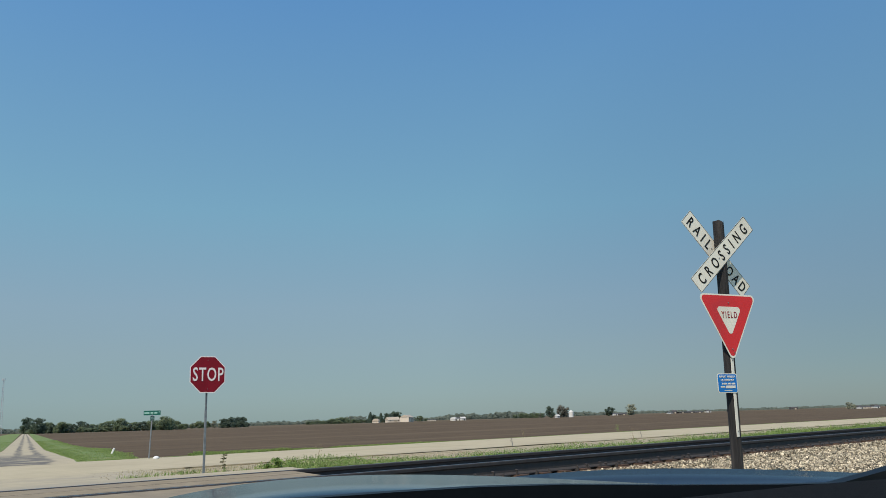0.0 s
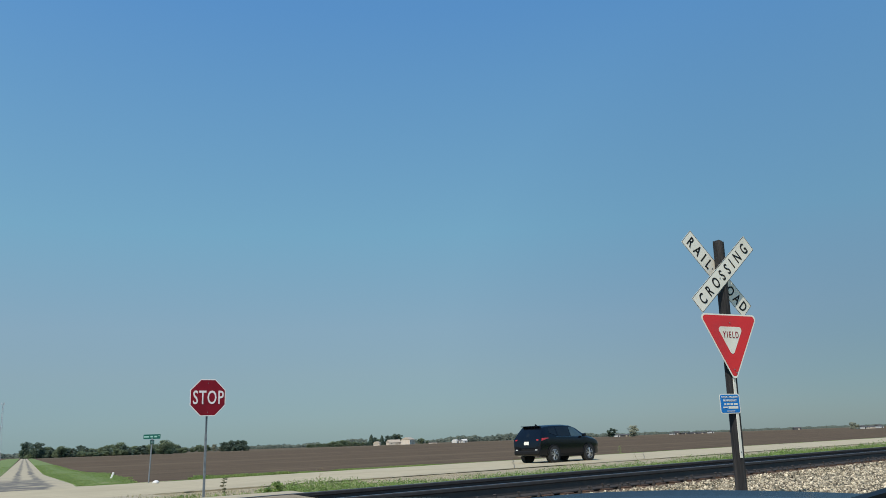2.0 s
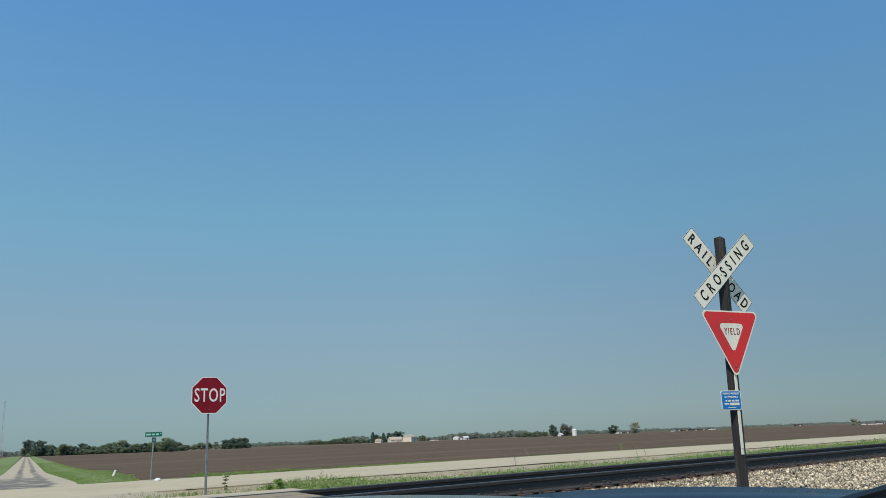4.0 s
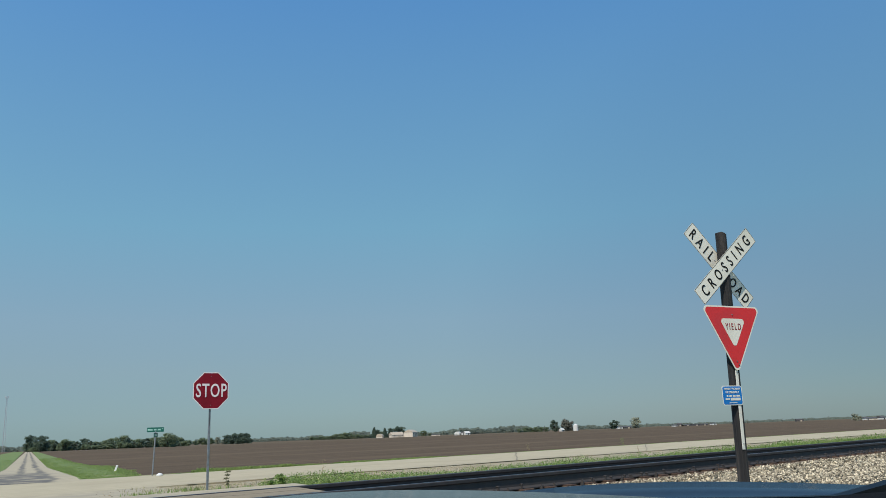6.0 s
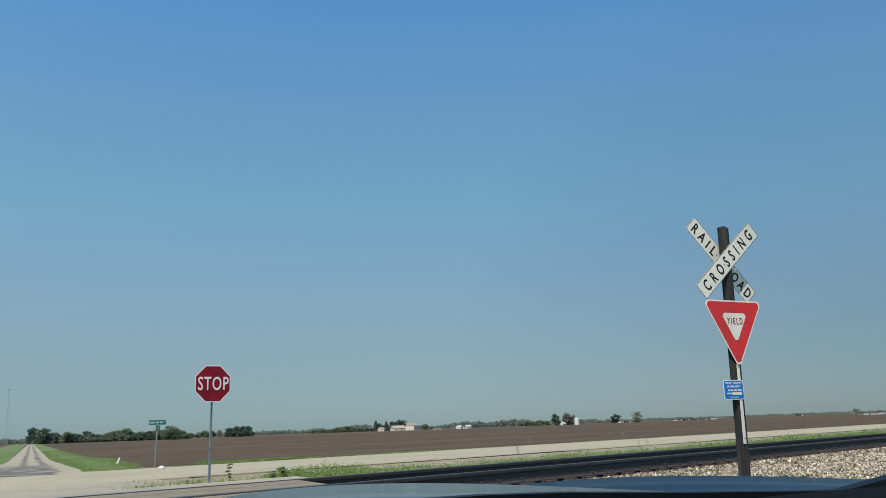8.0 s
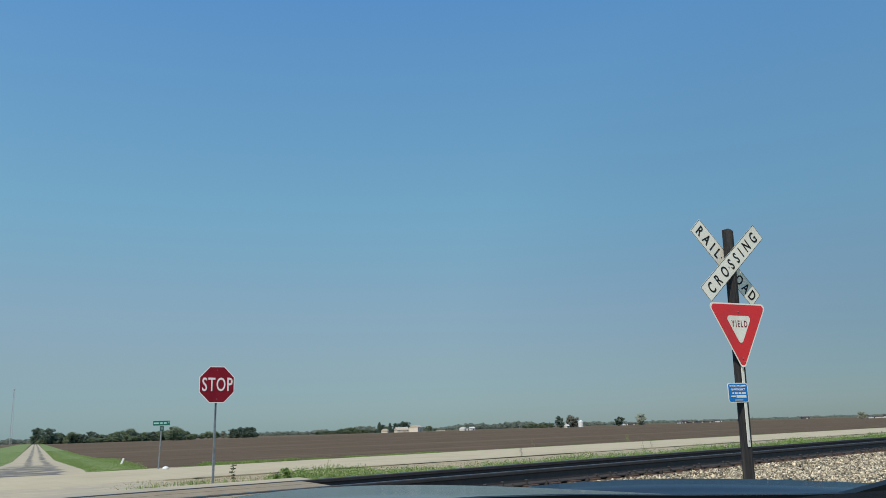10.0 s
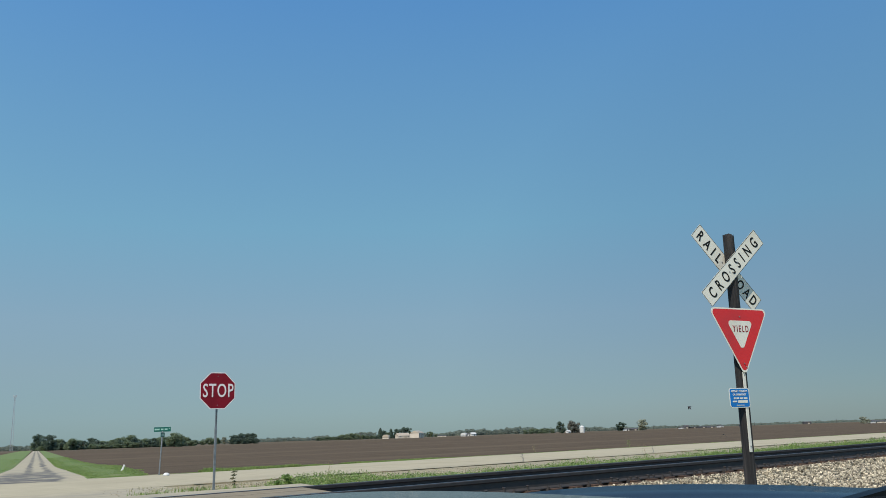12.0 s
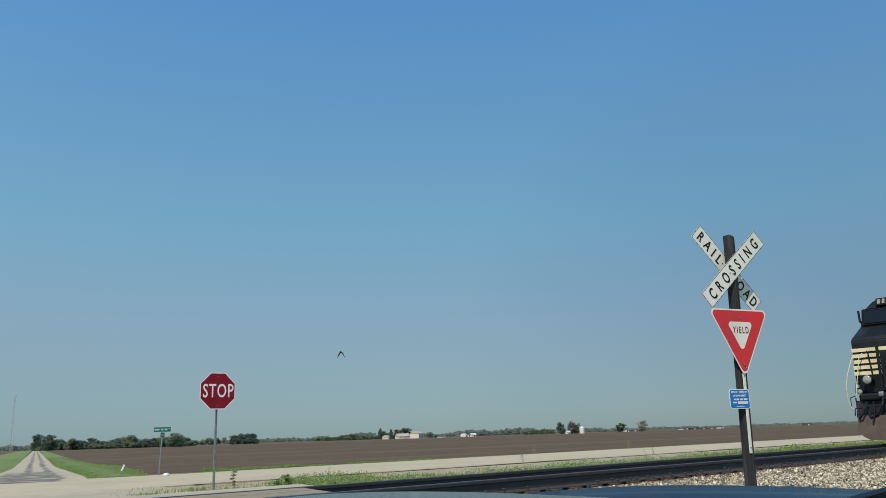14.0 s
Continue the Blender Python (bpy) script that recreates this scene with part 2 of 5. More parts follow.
M_FAR = mat("hazed_far_foliage", (0.20, 0.23, 0.185), (0.175, 0.205, 0.165), 0.05, 0.95, per=0.12, spec=0.1, island=True, through_light=0.4)
M_BARK = mat("bark", (0.10, 0.08, 0.065), (0.06, 0.05, 0.04), 6, 0.9, bump=0.6)
M_BARN = mat("pale_barn_metal", (0.66, 0.56, 0.44), (0.60, 0.51, 0.40), 0.6, 0.6, stretch=(4, 4, 0.4))
M_BARNROOF = mat("barn_roof_metal", (0.50, 0.41, 0.30), (0.44, 0.36, 0.265), 0.6, 0.5)
# white of the distant buildings, dimmed in colour for the haze
M_WHITEWALL = mat("white_siding", (0.66, 0.63, 0.57), (0.58, 0.56, 0.51), 0.8, 0.7)
M_DARKROOF = mat("dark_shingle", (0.10, 0.09, 0.085), (0.07, 0.065, 0.06), 1.0, 0.85)
M_DARK = mat("shadowed_opening", (0.02, 0.02, 0.02), (0.03, 0.03, 0.03), 2, 0.8)
M_PAINT = mat("black_blue_car_paint", (0.004, 0.0055, 0.010), (0.0035, 0.005, 0.008), 30, 0.10, coat=0.0, spec=0.34)
M_TRIM = mat("black_plastic", (0.008, 0.008, 0.009), (0.012, 0.012, 0.012), 60, 0.6, spec=0.2, bump=0.1, bump_scale=200)
M_TINT = mat("tinted_glass", (0.008, 0.010, 0.011), (0.010, 0.012, 0.013), 2, 0.05, spec=0.35)
M_PALEGLASS = mat("side_window_glass", (0.06, 0.088, 0.088), (0.035, 0.055, 0.055), 2, 0.06, coat=0.5)
M_TYRE = mat("tyre_rubber", (0.016, 0.016, 0.016), (0.025, 0.024, 0.022), 20, 0.85, bump=0.2)
M_ALLOY = mat("alloy_wheel", (0.60, 0.61, 0.62), (0.5, 0.51, 0.52), 10, 0.3, metal=0.9)
M_TAIL = mat("tail_lamp_red", (0.55, 0.02, 0.03), (0.45, 0.015, 0.02), 30, 0.15, coat=0.8)
M_CLEAR = mat("clear_lens", (0.75, 0.75, 0.72), (0.65, 0.65, 0.62), 30, 0.12, coat=0.8)
M_COWL = mat("black_cowl_plastic", (0.004, 0.006, 0.008), (0.006, 0.008, 0.010), 60, 0.5, spec=0.2)
M_CHROME = mat("chrome", (0.42, 0.42, 0.42), (0.36, 0.36, 0.36), 10, 0.3, metal=1.0)
M_HOOD = mat("bonnet_paint", (0.018, 0.026, 0.035), (0.015, 0.022, 0.03), 40, 0.15, coat=0.0, spec=0.28, spots=(0.022, 0.028, 0.036), spot_scale=4)
M_LOCO = mat("locomotive_black", (0.006, 0.008, 0.009), (0.011, 0.012, 0.012), 2.0, 0.45, spots=(0.024, 0.023, 0.022), spot_scale=1.2, spec=0.25)
M_GRIMECREAM = mat("dull_cream_marks", (0.30, 0.26, 0.17), (0.22, 0.19, 0.12), 6, 0.6)
M_CREAM = mat("cream_stripe", (0.74, 0.62, 0.36), (0.66, 0.55, 0.31), 2.0, 0.5, spots=(0.55, 0.43, 0.22), spot_scale=2.0)
M_GRIME = mat("brown_road_grime", (0.10, 0.07, 0.05), (0.065, 0.046, 0.035), 4, 0.9)
M_LAMP = mat("headlamp_glass", (0.24, 0.23, 0.20), (0.36, 0.34, 0.29), 14, 0.12, coat=0.8, glow=0.0)
M_BIRD = mat("dark_bird_feather", (0.035, 0.035, 0.04), (0.06, 0.058, 0.06), 30, 0.7)
M_BIRDLIT = mat("lit_wing_feather", (0.12, 0.115, 0.11), (0.08, 0.078, 0.076), 30, 0.7)
M_TOWER = mat("mast_steel", (0.42, 0.44, 0.46), (0.36, 0.38, 0.40), 1, 0.7)
M_GRAPHITE = mat("dashboard_plastic", (0.007, 0.0075, 0.008), (0.01, 0.01, 0.01), 80, 0.9, spec=0.05, bump=0.15, bump_scale=300)
M_MARKER = mat("white_marker", (0.75, 0.74, 0.70), (0.65, 0.64, 0.6), 8, 0.7)


# ---- mesh helpers ----
def mesh(name, bm, material, smooth=False):
    me = bpy.data.meshes.new(name)
    bm.to_mesh(me)
    bm.free()
    me.materials.append(material)
    if smooth:
        for p in me.polygons:
            p.use_smooth = True
    return me


def part(name, bm, material, parent, label="", smooth=False):
    ob = new(name, mesh(name, bm, material, smooth))
    ob.parent = parent
    return tagged(ob, label)


def piece(name, data, parent, m):
    ob = new(name, data)
    ob.parent = parent
    ob.matrix_local = m
    return ob


def add_box(bm, sx, sy, sz, m=Matrix.Identity(4), bevel=0.0, seg=2):
    r = bmesh.ops.create_cube(bm, size=1)
    bmesh.ops.scale(bm, vec=(sx, sy, sz), verts=r["verts"])
    if bevel:
        edges = list({e for v in r["verts"] for e in v.link_edges})
        faces = bmesh.ops.bevel(bm, geom=edges, offset=bevel, segments=seg, affect="EDGES", profile=0.5)["faces"]
        verts = list({v for f in faces for v in f.verts} | {v for v in r["verts"] if v.is_valid})
        verts = list(set(verts))
    else:
        verts = r["verts"]
    bmesh.ops.transform(bm, matrix=m, verts=verts)
    return verts


def box(sx, sy, sz, m=Matrix.Identity(4), bevel=0.0, seg=2):
    bm = bmesh.new()
    add_box(bm, sx, sy, sz, m, bevel, seg)
    return bm


def add_cyl(bm, r0, r1, p0, p1, n=12, caps=True):
    p0, p1 = Vector(p0), Vector(p1)
    d = p1 - p0
    m = Matrix.Translation((p0 + p1) / 2) @ d.to_track_quat("Z", "Y").to_matrix().to_4x4()
    return bmesh.ops.create_cone(bm, cap_ends=caps, segments=n, radius1=r0, radius2=r1, depth=d.length, matrix=m)["verts"]


def tube(points, r, n=8):
    bm = bmesh.new()
    for p, q in zip(points[:-1], points[1:]):
        add_cyl(bm, r, r, p, q, n)
    return bm


def prism(outline, y0, y1, bm=None, bevel=0.0):
    """Extrude an outline of (x, z) from y0 to y1."""
    bm = bm or bmesh.new()
    a = [bm.verts.new((x, y0, z)) for x, z in outline]
    b = [bm.verts.new((x, y1, z)) for x, z in outline]
    n = len(outline)
    fs = [bm.faces.new(a), bm.faces.new(b[::-1])]
    for i in range(n):
        fs.append(bm.faces.new((a[i], b[i], b[(i + 1) % n], a[(i + 1) % n])))
    bmesh.ops.recalc_face_normals(bm, faces=fs)
    if bevel:
        edges = list({e for f in fs[:2] for e in f.edges})
        bmesh.ops.bevel(bm, geom=edges, offset=bevel, segments=2, affect="EDGES")
    return bm


def strip(fn, us, vs):
    """A grid sheet: fn(u, v) gives each point."""
    bm = bmesh.new()
    rows = [[bm.verts.new(fn(u, v)) for v in vs] for u in us]
    for r, s in zip(rows[:-1], rows[1:]):
        for i in range(len(vs) - 1):
            bm.faces.new((r[i], s[i], s[i + 1], r[i + 1]))
    bmesh.ops.recalc_face_normals(bm, faces=bm.faces)
    if sum(f.normal.z for f in bm.faces) < 0:
        bmesh.ops.reverse_faces(bm, faces=bm.faces)
    return bm


def scatter(name, base_v, base_f, mats4, material, label, category):
    """Many copies of one small shape in one mesh of kind stuff. mats4: array (n, 3, 4)."""
    n, k = len(mats4), len(base_v)
    v = np.einsum("nij,kj->nki", mats4[:, :, :3], np.array(base_v)) + mats4[:, None, :, 3]
    f = np.array(base_f)[None] + (np.arange(n) * k)[:, None, None]
    me = bpy.data.meshes.new(name)
    me.from_pydata(v.reshape(-1, 3).tolist(), [], f.reshape(-1, f.shape[-1]).tolist())
    me.materials.append(material)
    return tagged(new(name, me), label, category, kind="stuff")


def text_mesh(body, height, material, depth=0.002, bold=0.0, space=1.18):
    """Letters standing in the xz plane, facing -y, centred."""
    cu = bpy.data.curves.new("text", "FONT")
    cu.body, cu.size, cu.align_x, cu.align_y, cu.extrude = body, height / 0.70, "CENTER", "CENTER", depth
    cu.resolution_u, cu.offset, cu.space_character = 3, bold, space
    ob = bpy.data.objects.new("text", cu)
    me = bpy.data.meshes.new_from_object(ob)
    bpy.data.objects.remove(ob)
    bpy.data.curves.remove(cu)
    me.transform(pose(0, 0, 0, 90))
    me.materials.clear()
    me.materials.append(material)
    return me


def lettering(name, body, height, width, material, parent, m, bold=0.0, space=1.18):
    me = text_mesh(body, height, material, bold=bold, space=space)
    xs = [v.co.x for v in me.vertices]
    zs = [v.co.z for v in me.vertices]
    cx, cz = (max(xs) + min(xs)) / 2, (max(zs) + min(zs)) / 2
    kx, kz = width / (max(xs) - min(xs)), height / (max(zs) - min(zs))
    for v in me.vertices:
        v.co.x, v.co.z = (v.co.x - cx) * kx, (v.co.z - cz) * kz
    return piece(name, me, parent, m)


# ---- ground ----
def step(x, pts):
    for (x0, y0), (x1, y1) in zip(pts[:-1], pts[1:]):
        if x <= x1:
            k = max(0.0, (x - x0) / (x1 - x0))
            return y0 + (y1 - y0) * k
    return pts[-1][1]


BASE = [(-40, 0.0), (3.2, 0.05), (6.4, 0.26), (7.4, 0.315), (7.7, 0.315), (7.9, 0.255), (10.1, 0.255), (10.3, 0.315), (11.3, 0.29), (14.0, 0.10), (19, 0.0), (23, -0.02), (34, -0.02), (36, -0.05), (44, -0.16), (92, -0.8), (130, -0.8)]
DRIVE = [(-40, 0.0), (-2, 0.06), (2.5, 0.16), (7.5, 0.592), (10.5, 0.592), (15.5, 0.16), (23.5, 0.0), (36, 0.0), (44, -0.10), (92, -0.72), (130, -0.72)]


def road_lat(p):
    return p.dot(RR)


def ground_z(a, c):
    p = ac(a, c)
    z = step(c, BASE)
    away = abs(road_lat(p) - 0.3)
    if away < 8:
        k = 1.0 if away < 4.6 else max(0.0, 1 - (away - 4.6) / 3.4)
        z = z * (1 - k) + (step(c, DRIVE) - 0.03) * k
        if 6.6 < c < 11.3:
            z = 0.315
    return z


def make_ground():
    cs = [-4000, -1500, -400, -100, -40, -20, -10, -5, -2, 0, 1, 2.5, 4, 5, 6, 6.4, 6.6, 7.4, 7.7, 7.9, 8.8, 10.1, 10.3, 11.3, 12, 13, 14, 15.5, 17, 19, 21, 23,
          24, 28, 33, 34, 35, 37, 41, 46, 50, 55, 70, 90, 140, 300, 500, 700, 1600, 4300]
    bs = [-4000, -1500, -600, -250, -120, -70, -45] + [x * 1.0 for x in range(-34, 46)] + [50, 56, 64, 75, 90, 110, 140, 180, 250, 400, 700, 1500, 4300]
    bm = strip(lambda a, c: ac(a, c, ground_z(a, c)), bs, cs)
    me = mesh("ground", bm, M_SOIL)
    for m in (M_GRASS, M_GRAVEL, M_BED, M_FARSOIL):
        me.materials.append(m)
    for p in me.polygons:
        c = p.center.dot(CX)
        lat = road_lat(p.center)
        if c > 500:
            p.material_index = 4
        elif c > 35:
            p.material_index = 0
        elif c > 33:
            p.material_index = 1 if lat > 6 else 2
        elif c > 18.8 or -6 < lat < 6 and c > 10.9:
            p.material_index = 2
        elif c > 12:
            p.material_index = 1
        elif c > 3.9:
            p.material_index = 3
        else:
            p.material_index = 2 if abs(lat) < 12 else 1
    return tagged(new("ground", me), "flat farmland of bare dark ploughed soil with grassy verges", "ground", kind="structure")


make_ground()

# ---- highway, side road, crossing ----
highway = tagged(new("road"), "pale worn concrete two-lane highway with tarred cracks", "road", kind="structure")
part("pavement_slab", strip(lambda a, c: ac(a, c, -0.2 if not 24.195 < c < 33.305 else 0.02 - 0.0022 * abs(c - 28.7) + 0.012 * noise.noise((a * 0.2, c * 0.3, 1))),
     [-500, -250, -120, -80] + [x * 2.0 for x in range(-30, 60)] + [130, 150, 200, 300, 500, 900, 2000, 4200],
     [24.19, 24.2, 24.5, 26, 28.7, 31, 33, 33.3, 33.31]), M_CONCRETE, highway)
rng = random.Random(5)
for a0, skew in ((30.8, 1.06), (41.8, 1.45), (60.0, 1.6), (78.0, 1.6)):
    pts = [ac(a0 + 0.09 * rng.uniform(-1, 1) + (c - 28.9) * skew, c, 0.026) for c in np.linspace(24.3, 33.2, 12)]
    w = AX * 0.035
    bm = bmesh.new()
    vs = [(bm.verts.new(p - w * rng.uniform(0.5, 1.3)), bm.verts.new(p + w * rng.uniform(0.5, 1.3))) for p in pts]
    for (p, q), (r, s) in zip(vs[:-1], vs[1:]):
        bm.faces.new((p, q, s, r))
    part("tar_crack", bm, M_TAR, highway)
bm = strip(lambda a, v: ac(a, 24.15 + 0.07 * v * (0.6 + 0.8 * abs(noise.noise((a * 0.5, 3, 0)))) + 0.1 * noise.noise((a * 0.35, 0, 0)), 0.027),
           [x * 0.5 for x in range(23, 260)], [-1, 1])
part("tar_crack", bm, M_TAR, highway, "dark broken pavement edge")

side = tagged(new("side_road"), "narrow pale chip-sealed farm road with dark wheel tracks", "road", kind="structure")


def drive_z(p):
    return step(p.dot(CX), DRIVE)


def lay(f, l, up=0.0):
    p = rd(f, l)
    return Vector((p.x, p.y, drive_z(p) + up))


fs = [34 + x * 1.5 for x in range(0, 40)] + [100, 120, 160, 240, 400, 700, 1200]


def flare(f):
    return 0.5 * max(0.0, 1 - (f - 33.5) / 6.0) ** 2


part("far_roadbed", strip(lambda f, v: lay(f, -0.05 + v * (1.95 + flare(f) + 0.12 * noise.noise((f * 0.3, v, 0))), 0.016 if abs(v) < 1 else -0.04), fs, [-1, -0.97, -0.5, 0, 0.5, 0.97, 1]), M_FARMROAD, side)

def verge_out(f):
    return 4.15 + 2.35 * min(1.0, max(0.0, (f - 36) / 41)) - 0.9 * min(1.0, max(0.0, (f - 80) / 40))


def apron(c0, c1, l0, l1, n=8, up=0.0, m=12):
    """Pavement of the side road between two lines parallel to the track."""
    def at(c, l):
        f = (c - l * RR.dot(CX)) / RF.dot(CX)
        return lay(f, l, up)
    return strip(at, np.linspace(c0, c1, n), np.linspace(l0, l1, m))


RAIL_C = (8.3, 9.73)
part("near_apron", apron(-30, RAIL_C[0] - 0.10, -4.6, 3.15, 40), M_APRON, side)
part("far_apron", apron(RAIL_C[1] + 0.10, 24.3, -5.2, 3.4, 24, 0.004), M_SIDE, side)
for c0, c1 in ((RAIL_C[0] + 0.12, 9.005), (9.025, RAIL_C[1] - 0.12)):
    part("crossing_panel", apron(c0, c1, -4.6, 3.15, 3, 0.004), M_APRON, side, "sun-bleached crossing panel")

# verges along the side road
verge = tagged(new("verge"), "mown green grass verge beside the farm road", "grass", kind="structure")
VERGE_C = [33.34, 33.4] + [34 + x * 1.5 for x in range(50)] + [112, 130, 170, 250, 400, 800]


def verge_at(c, l, up):
    return lay((c - l * RR.dot(CX)) / RF.dot(CX), l, up)


def verge_inner(c):
    return 1.72 + 0.15 * noise.noise((c * 0.25, 2, 0)) + 0.0012 * (c - 34)


def crown(c, v):
    """Height of the verge over the road: its rims dip into the ground."""
    return -0.05 if v in (0, 1) or c < 33.36 else 0.015 + 0.035 * math.sin(v * 3.1)


part("verge_strip", strip(lambda c, v: verge_at(c, verge_inner(c) * (1 - v) + v * (verge_out(c) + 0.5 * noise.noise((c * 0.2, 5, 0))), crown(c, v)), VERGE_C, [0, 0.06, 0.25, 0.5, 0.75, 0.95, 1]), M_GRASS, verge)
part("verge_strip", strip(lambda c, v: verge_at(c, -1.75 - v * 9 - 0.0022 * (c - 34) + 0.2 * noise.noise((c * 0.3, 8, 0)), crown(c, v)), VERGE_C, [0, 0.03, 0.25, 0.5, 0.75, 0.97, 1]), M_GRASS, verge)

# ---- railway ----
track = tagged(new("railway_track"), "single railway track with dark rails on wooden ties", "railway", kind="structure")
PROFILE = [(-0.07, 0), (0.07, 0), (0.07, 0.012), (0.012, 0.035), (0.010, 0.125), (0.034, 0.140), (0.036, 0.170), (0.028, 0.180), (-0.028, 0.180), (-0.036, 0.170), (-0.034, 0.140), (-0.010, 0.125), (-0.012, 0.035), (-0.07, 0.012)]
track_m = Matrix((AX.to_4d(), CX.to_4d(), (0, 0, 1, 0), (0, 0, 0, 1))).transposed()
track_m.col[3] = (0, 0, 0, 1)


def rail_mesh():
    bm = bmesh.new()
    xs = list(range(-120, 240, 4)) + [300, 500, 900, 2000]
    rows = [[bm.verts.new((x, y + 0.004 * noise.noise((x * 0.11, 0, 0)), z + 0.006 * noise.noise((x * 0.07, 3, 0)))) for y, z in PROFILE] for x in xs]
    n = len(PROFILE)
    for r, s in zip(rows[:-1], rows[1:]):
        for i in range(n):
            f = bm.faces.new((r[i], r[(i + 1) % n], s[(i + 1) % n], s[i]))
            f.material_index = 1 if i in (7,) else 0
    bmesh.ops.recalc_face_normals(bm, faces=bm.faces)
    me = mesh("rail", bm, M_RAIL)
    me.materials.append(M_HEAD)
    return me


rail_data = rail_mesh()
for c in RAIL_C:
    piece("rail", rail_data, track, track_m @ pose(0, c, 0.40) @ Matrix.Diagonal((1, 1, 1.11, 1)))

# ---- signs ----
def sign_frame(x, y, z, az):
    """A pose whose -y axis is the face of a sign that looks toward azimuth az."""
    return pose(x, y, z, 0, 0, 180 - az)


def rounded(points, r, n=5):
    """Round the corners of a convex outline."""
    out = []
    k = len(points)
    for i in range(k):
        p, a, b = Vector(points[i]), Vector(points[i - 1]), Vector(points[(i + 1) % k])
        u, v = (a - p).normalized(), (b - p).normalized()
        half = u.angle(v) / 2
        t = r / math.tan(half)
        cen = p + (u + v).normalized() * (r / math.sin(half))
        s, e = p + u * t - cen, p + v * t - cen
        for j in range(n + 1):
            d = s.lerp(e, j / n).normalized() * r
            out.append(tuple(cen + d))
    return out


def plate(outline, t=0.003, y=0.0):
    return prism([tuple(p) for p in outline], y - t, y)


def bolts(parent, spots, y=-0.004):
    for x, z in spots:
        bm = bmesh.new()
        add_cyl(bm, 0.009, 0.007, (x, y, z), (x, y - 0.006, z), 8)
        part("bolt", bm, M_GALV, parent)


def crossing_sign():
    post = tagged(new("railroad_crossing_sign"), "white crossbuck and red yield sign on a tarred wooden post", "road sign")
    post.matrix_world = sign_frame(3.615, 10.5, 0.12, 154)
    # the weathered post, leaning a little
    bm = bmesh.new()
    rings = []
    for i in range(25):
        h = 3.50 * i / 24
        lean = 0.089 + 0.079 * h / 3.47
        r0 = 0.071 - 0.001 * h / 3.47
        ring = []
        for j in range(20):
            t = math.tau * j / 20
            rr = r0 * (1 + 0.06 * noise.noise((math.cos(t) * 2.5, math.sin(t) * 2.5, h * 0.5)) - 0.07 * max(0.0, noise.noise((math.cos(t) * 6, math.sin(t) * 6, h * 0.25))))
            ring.append(bm.verts.new((lean + rr * math.cos(t), 0.06 + rr * math.sin(t), h + (0.05 * noise.noise((math.cos(t) * 2, math.sin(t) * 2, 9)) if i == 24 else 0))))
        rings.append(ring)
    for r, s in zip(rings[:-1], rings[1:]):
        for j in range(20):
            bm.faces.new((r[j], r[(j + 1) % 20], s[(j + 1) % 20], s[j]))
    bm.faces.new(rings[-1])
    part("wooden_post", bm, M_POST, post, "tarred weathered wooden post")
    # crossbuck
    for name, ang, y, body, wide in (("crossbuck_board", -45.8, 0.135, "RAIL ROAD", 0.117), ("crossbuck_board", 41.3, -0.012, "CROSSING", 0.119)):
        b = part(name, plate(rounded([(-0.67, -wide), (0.67, -wide), (0.67, wide), (-0.67, wide)], 0.012)), M_WHITE, post)
        b.matrix_local = pose(0.126 if y < 0 else 0.154, y, 3.064 if y < 0 else 3.082) @ pose(0, 0, 0, 0, -ang, 0)
        if body == "CROSSING":
            lettering("lettering", body, 0.150, 1.15, M_BLACK, b, pose(0.0, -0.0045, 0), 0.0028, 2.0)
        else:
            lettering("lettering", "RAIL", 0.142, 0.46, M_BLACK, b, pose(-0.37, -0.0045, 0), 0.0028, 1.8)
            lettering("lettering", "ROAD", 0.142, 0.50, M_BLACK, b, pose(0.375, -0.0045, 0), 0.0028, 1.5)
        bolts(b, ((-0.10, 0), (0.10, 0)))
        tri = rounded([(-0.665, -wide + 0.005), (0.665, -wide + 0.005), (0.665, wide - 0.005), (-0.665, wide - 0.005)], 0.012)
        trim = bmesh.new()
        for (x0, z0), (x1, z1) in zip(tri, tri[1:] + tri[:1]):
            if math.hypot(x1 - x0, z1 - z0) > 0.001:
                add_cyl(trim, 0.0028, 0.0028, (x0, -0.003, z0), (x1, -0.003, z1), 5)
        part("dark_edge", trim, M_TRIM, b)
    # yield triangle
    s = 1.0
    h = s * 0.866
    tri = [(-s / 2, 0.0), (0.0, -h), (s / 2, 0.0)]
    y0 = -0.025
    sign = part("yield_plate", plate(rounded(tri, 0.055), 0.003), M_WHITE, post, "white-edged yield plate")
    sign.matrix_local = pose(0.114, y0, 2.529)

    def inset(d):
        return [(-s / 2 + d * 1.732, -d), (0.0, -h + 2 * d), (s / 2 - d * 1.732, -d)]
    part("red_border", plate(rounded(inset(0.018), 0.045), 0.0012, -0.0032), M_RED, sign, "red triangle")
    part("white_centre", plate(rounded(inset(0.161), 0.04), 0.0012, -0.0048), M_WHITE, sign, "white centre triangle")
    lettering("lettering", "YIELD", 0.080, 0.26, M_STOPRED, sign, pose(0, -0.0075, -0.262), 0.0, 1.4)
    bolts(sign, ((0, -0.11), (0, -0.70), (0.03, -0.74)), -0.008)
    # blue emergency plate
    blue = part("blue_plate", plate(rounded([(-0.165, -0.12), (0.165, -0.12), (0.165, 0.12), (-0.165, 0.12)], 0.032)), M_WHITE, post, "white-edged blue notice plate")
    blue.matrix_local = pose(-0.016, -0.018, 1.408)
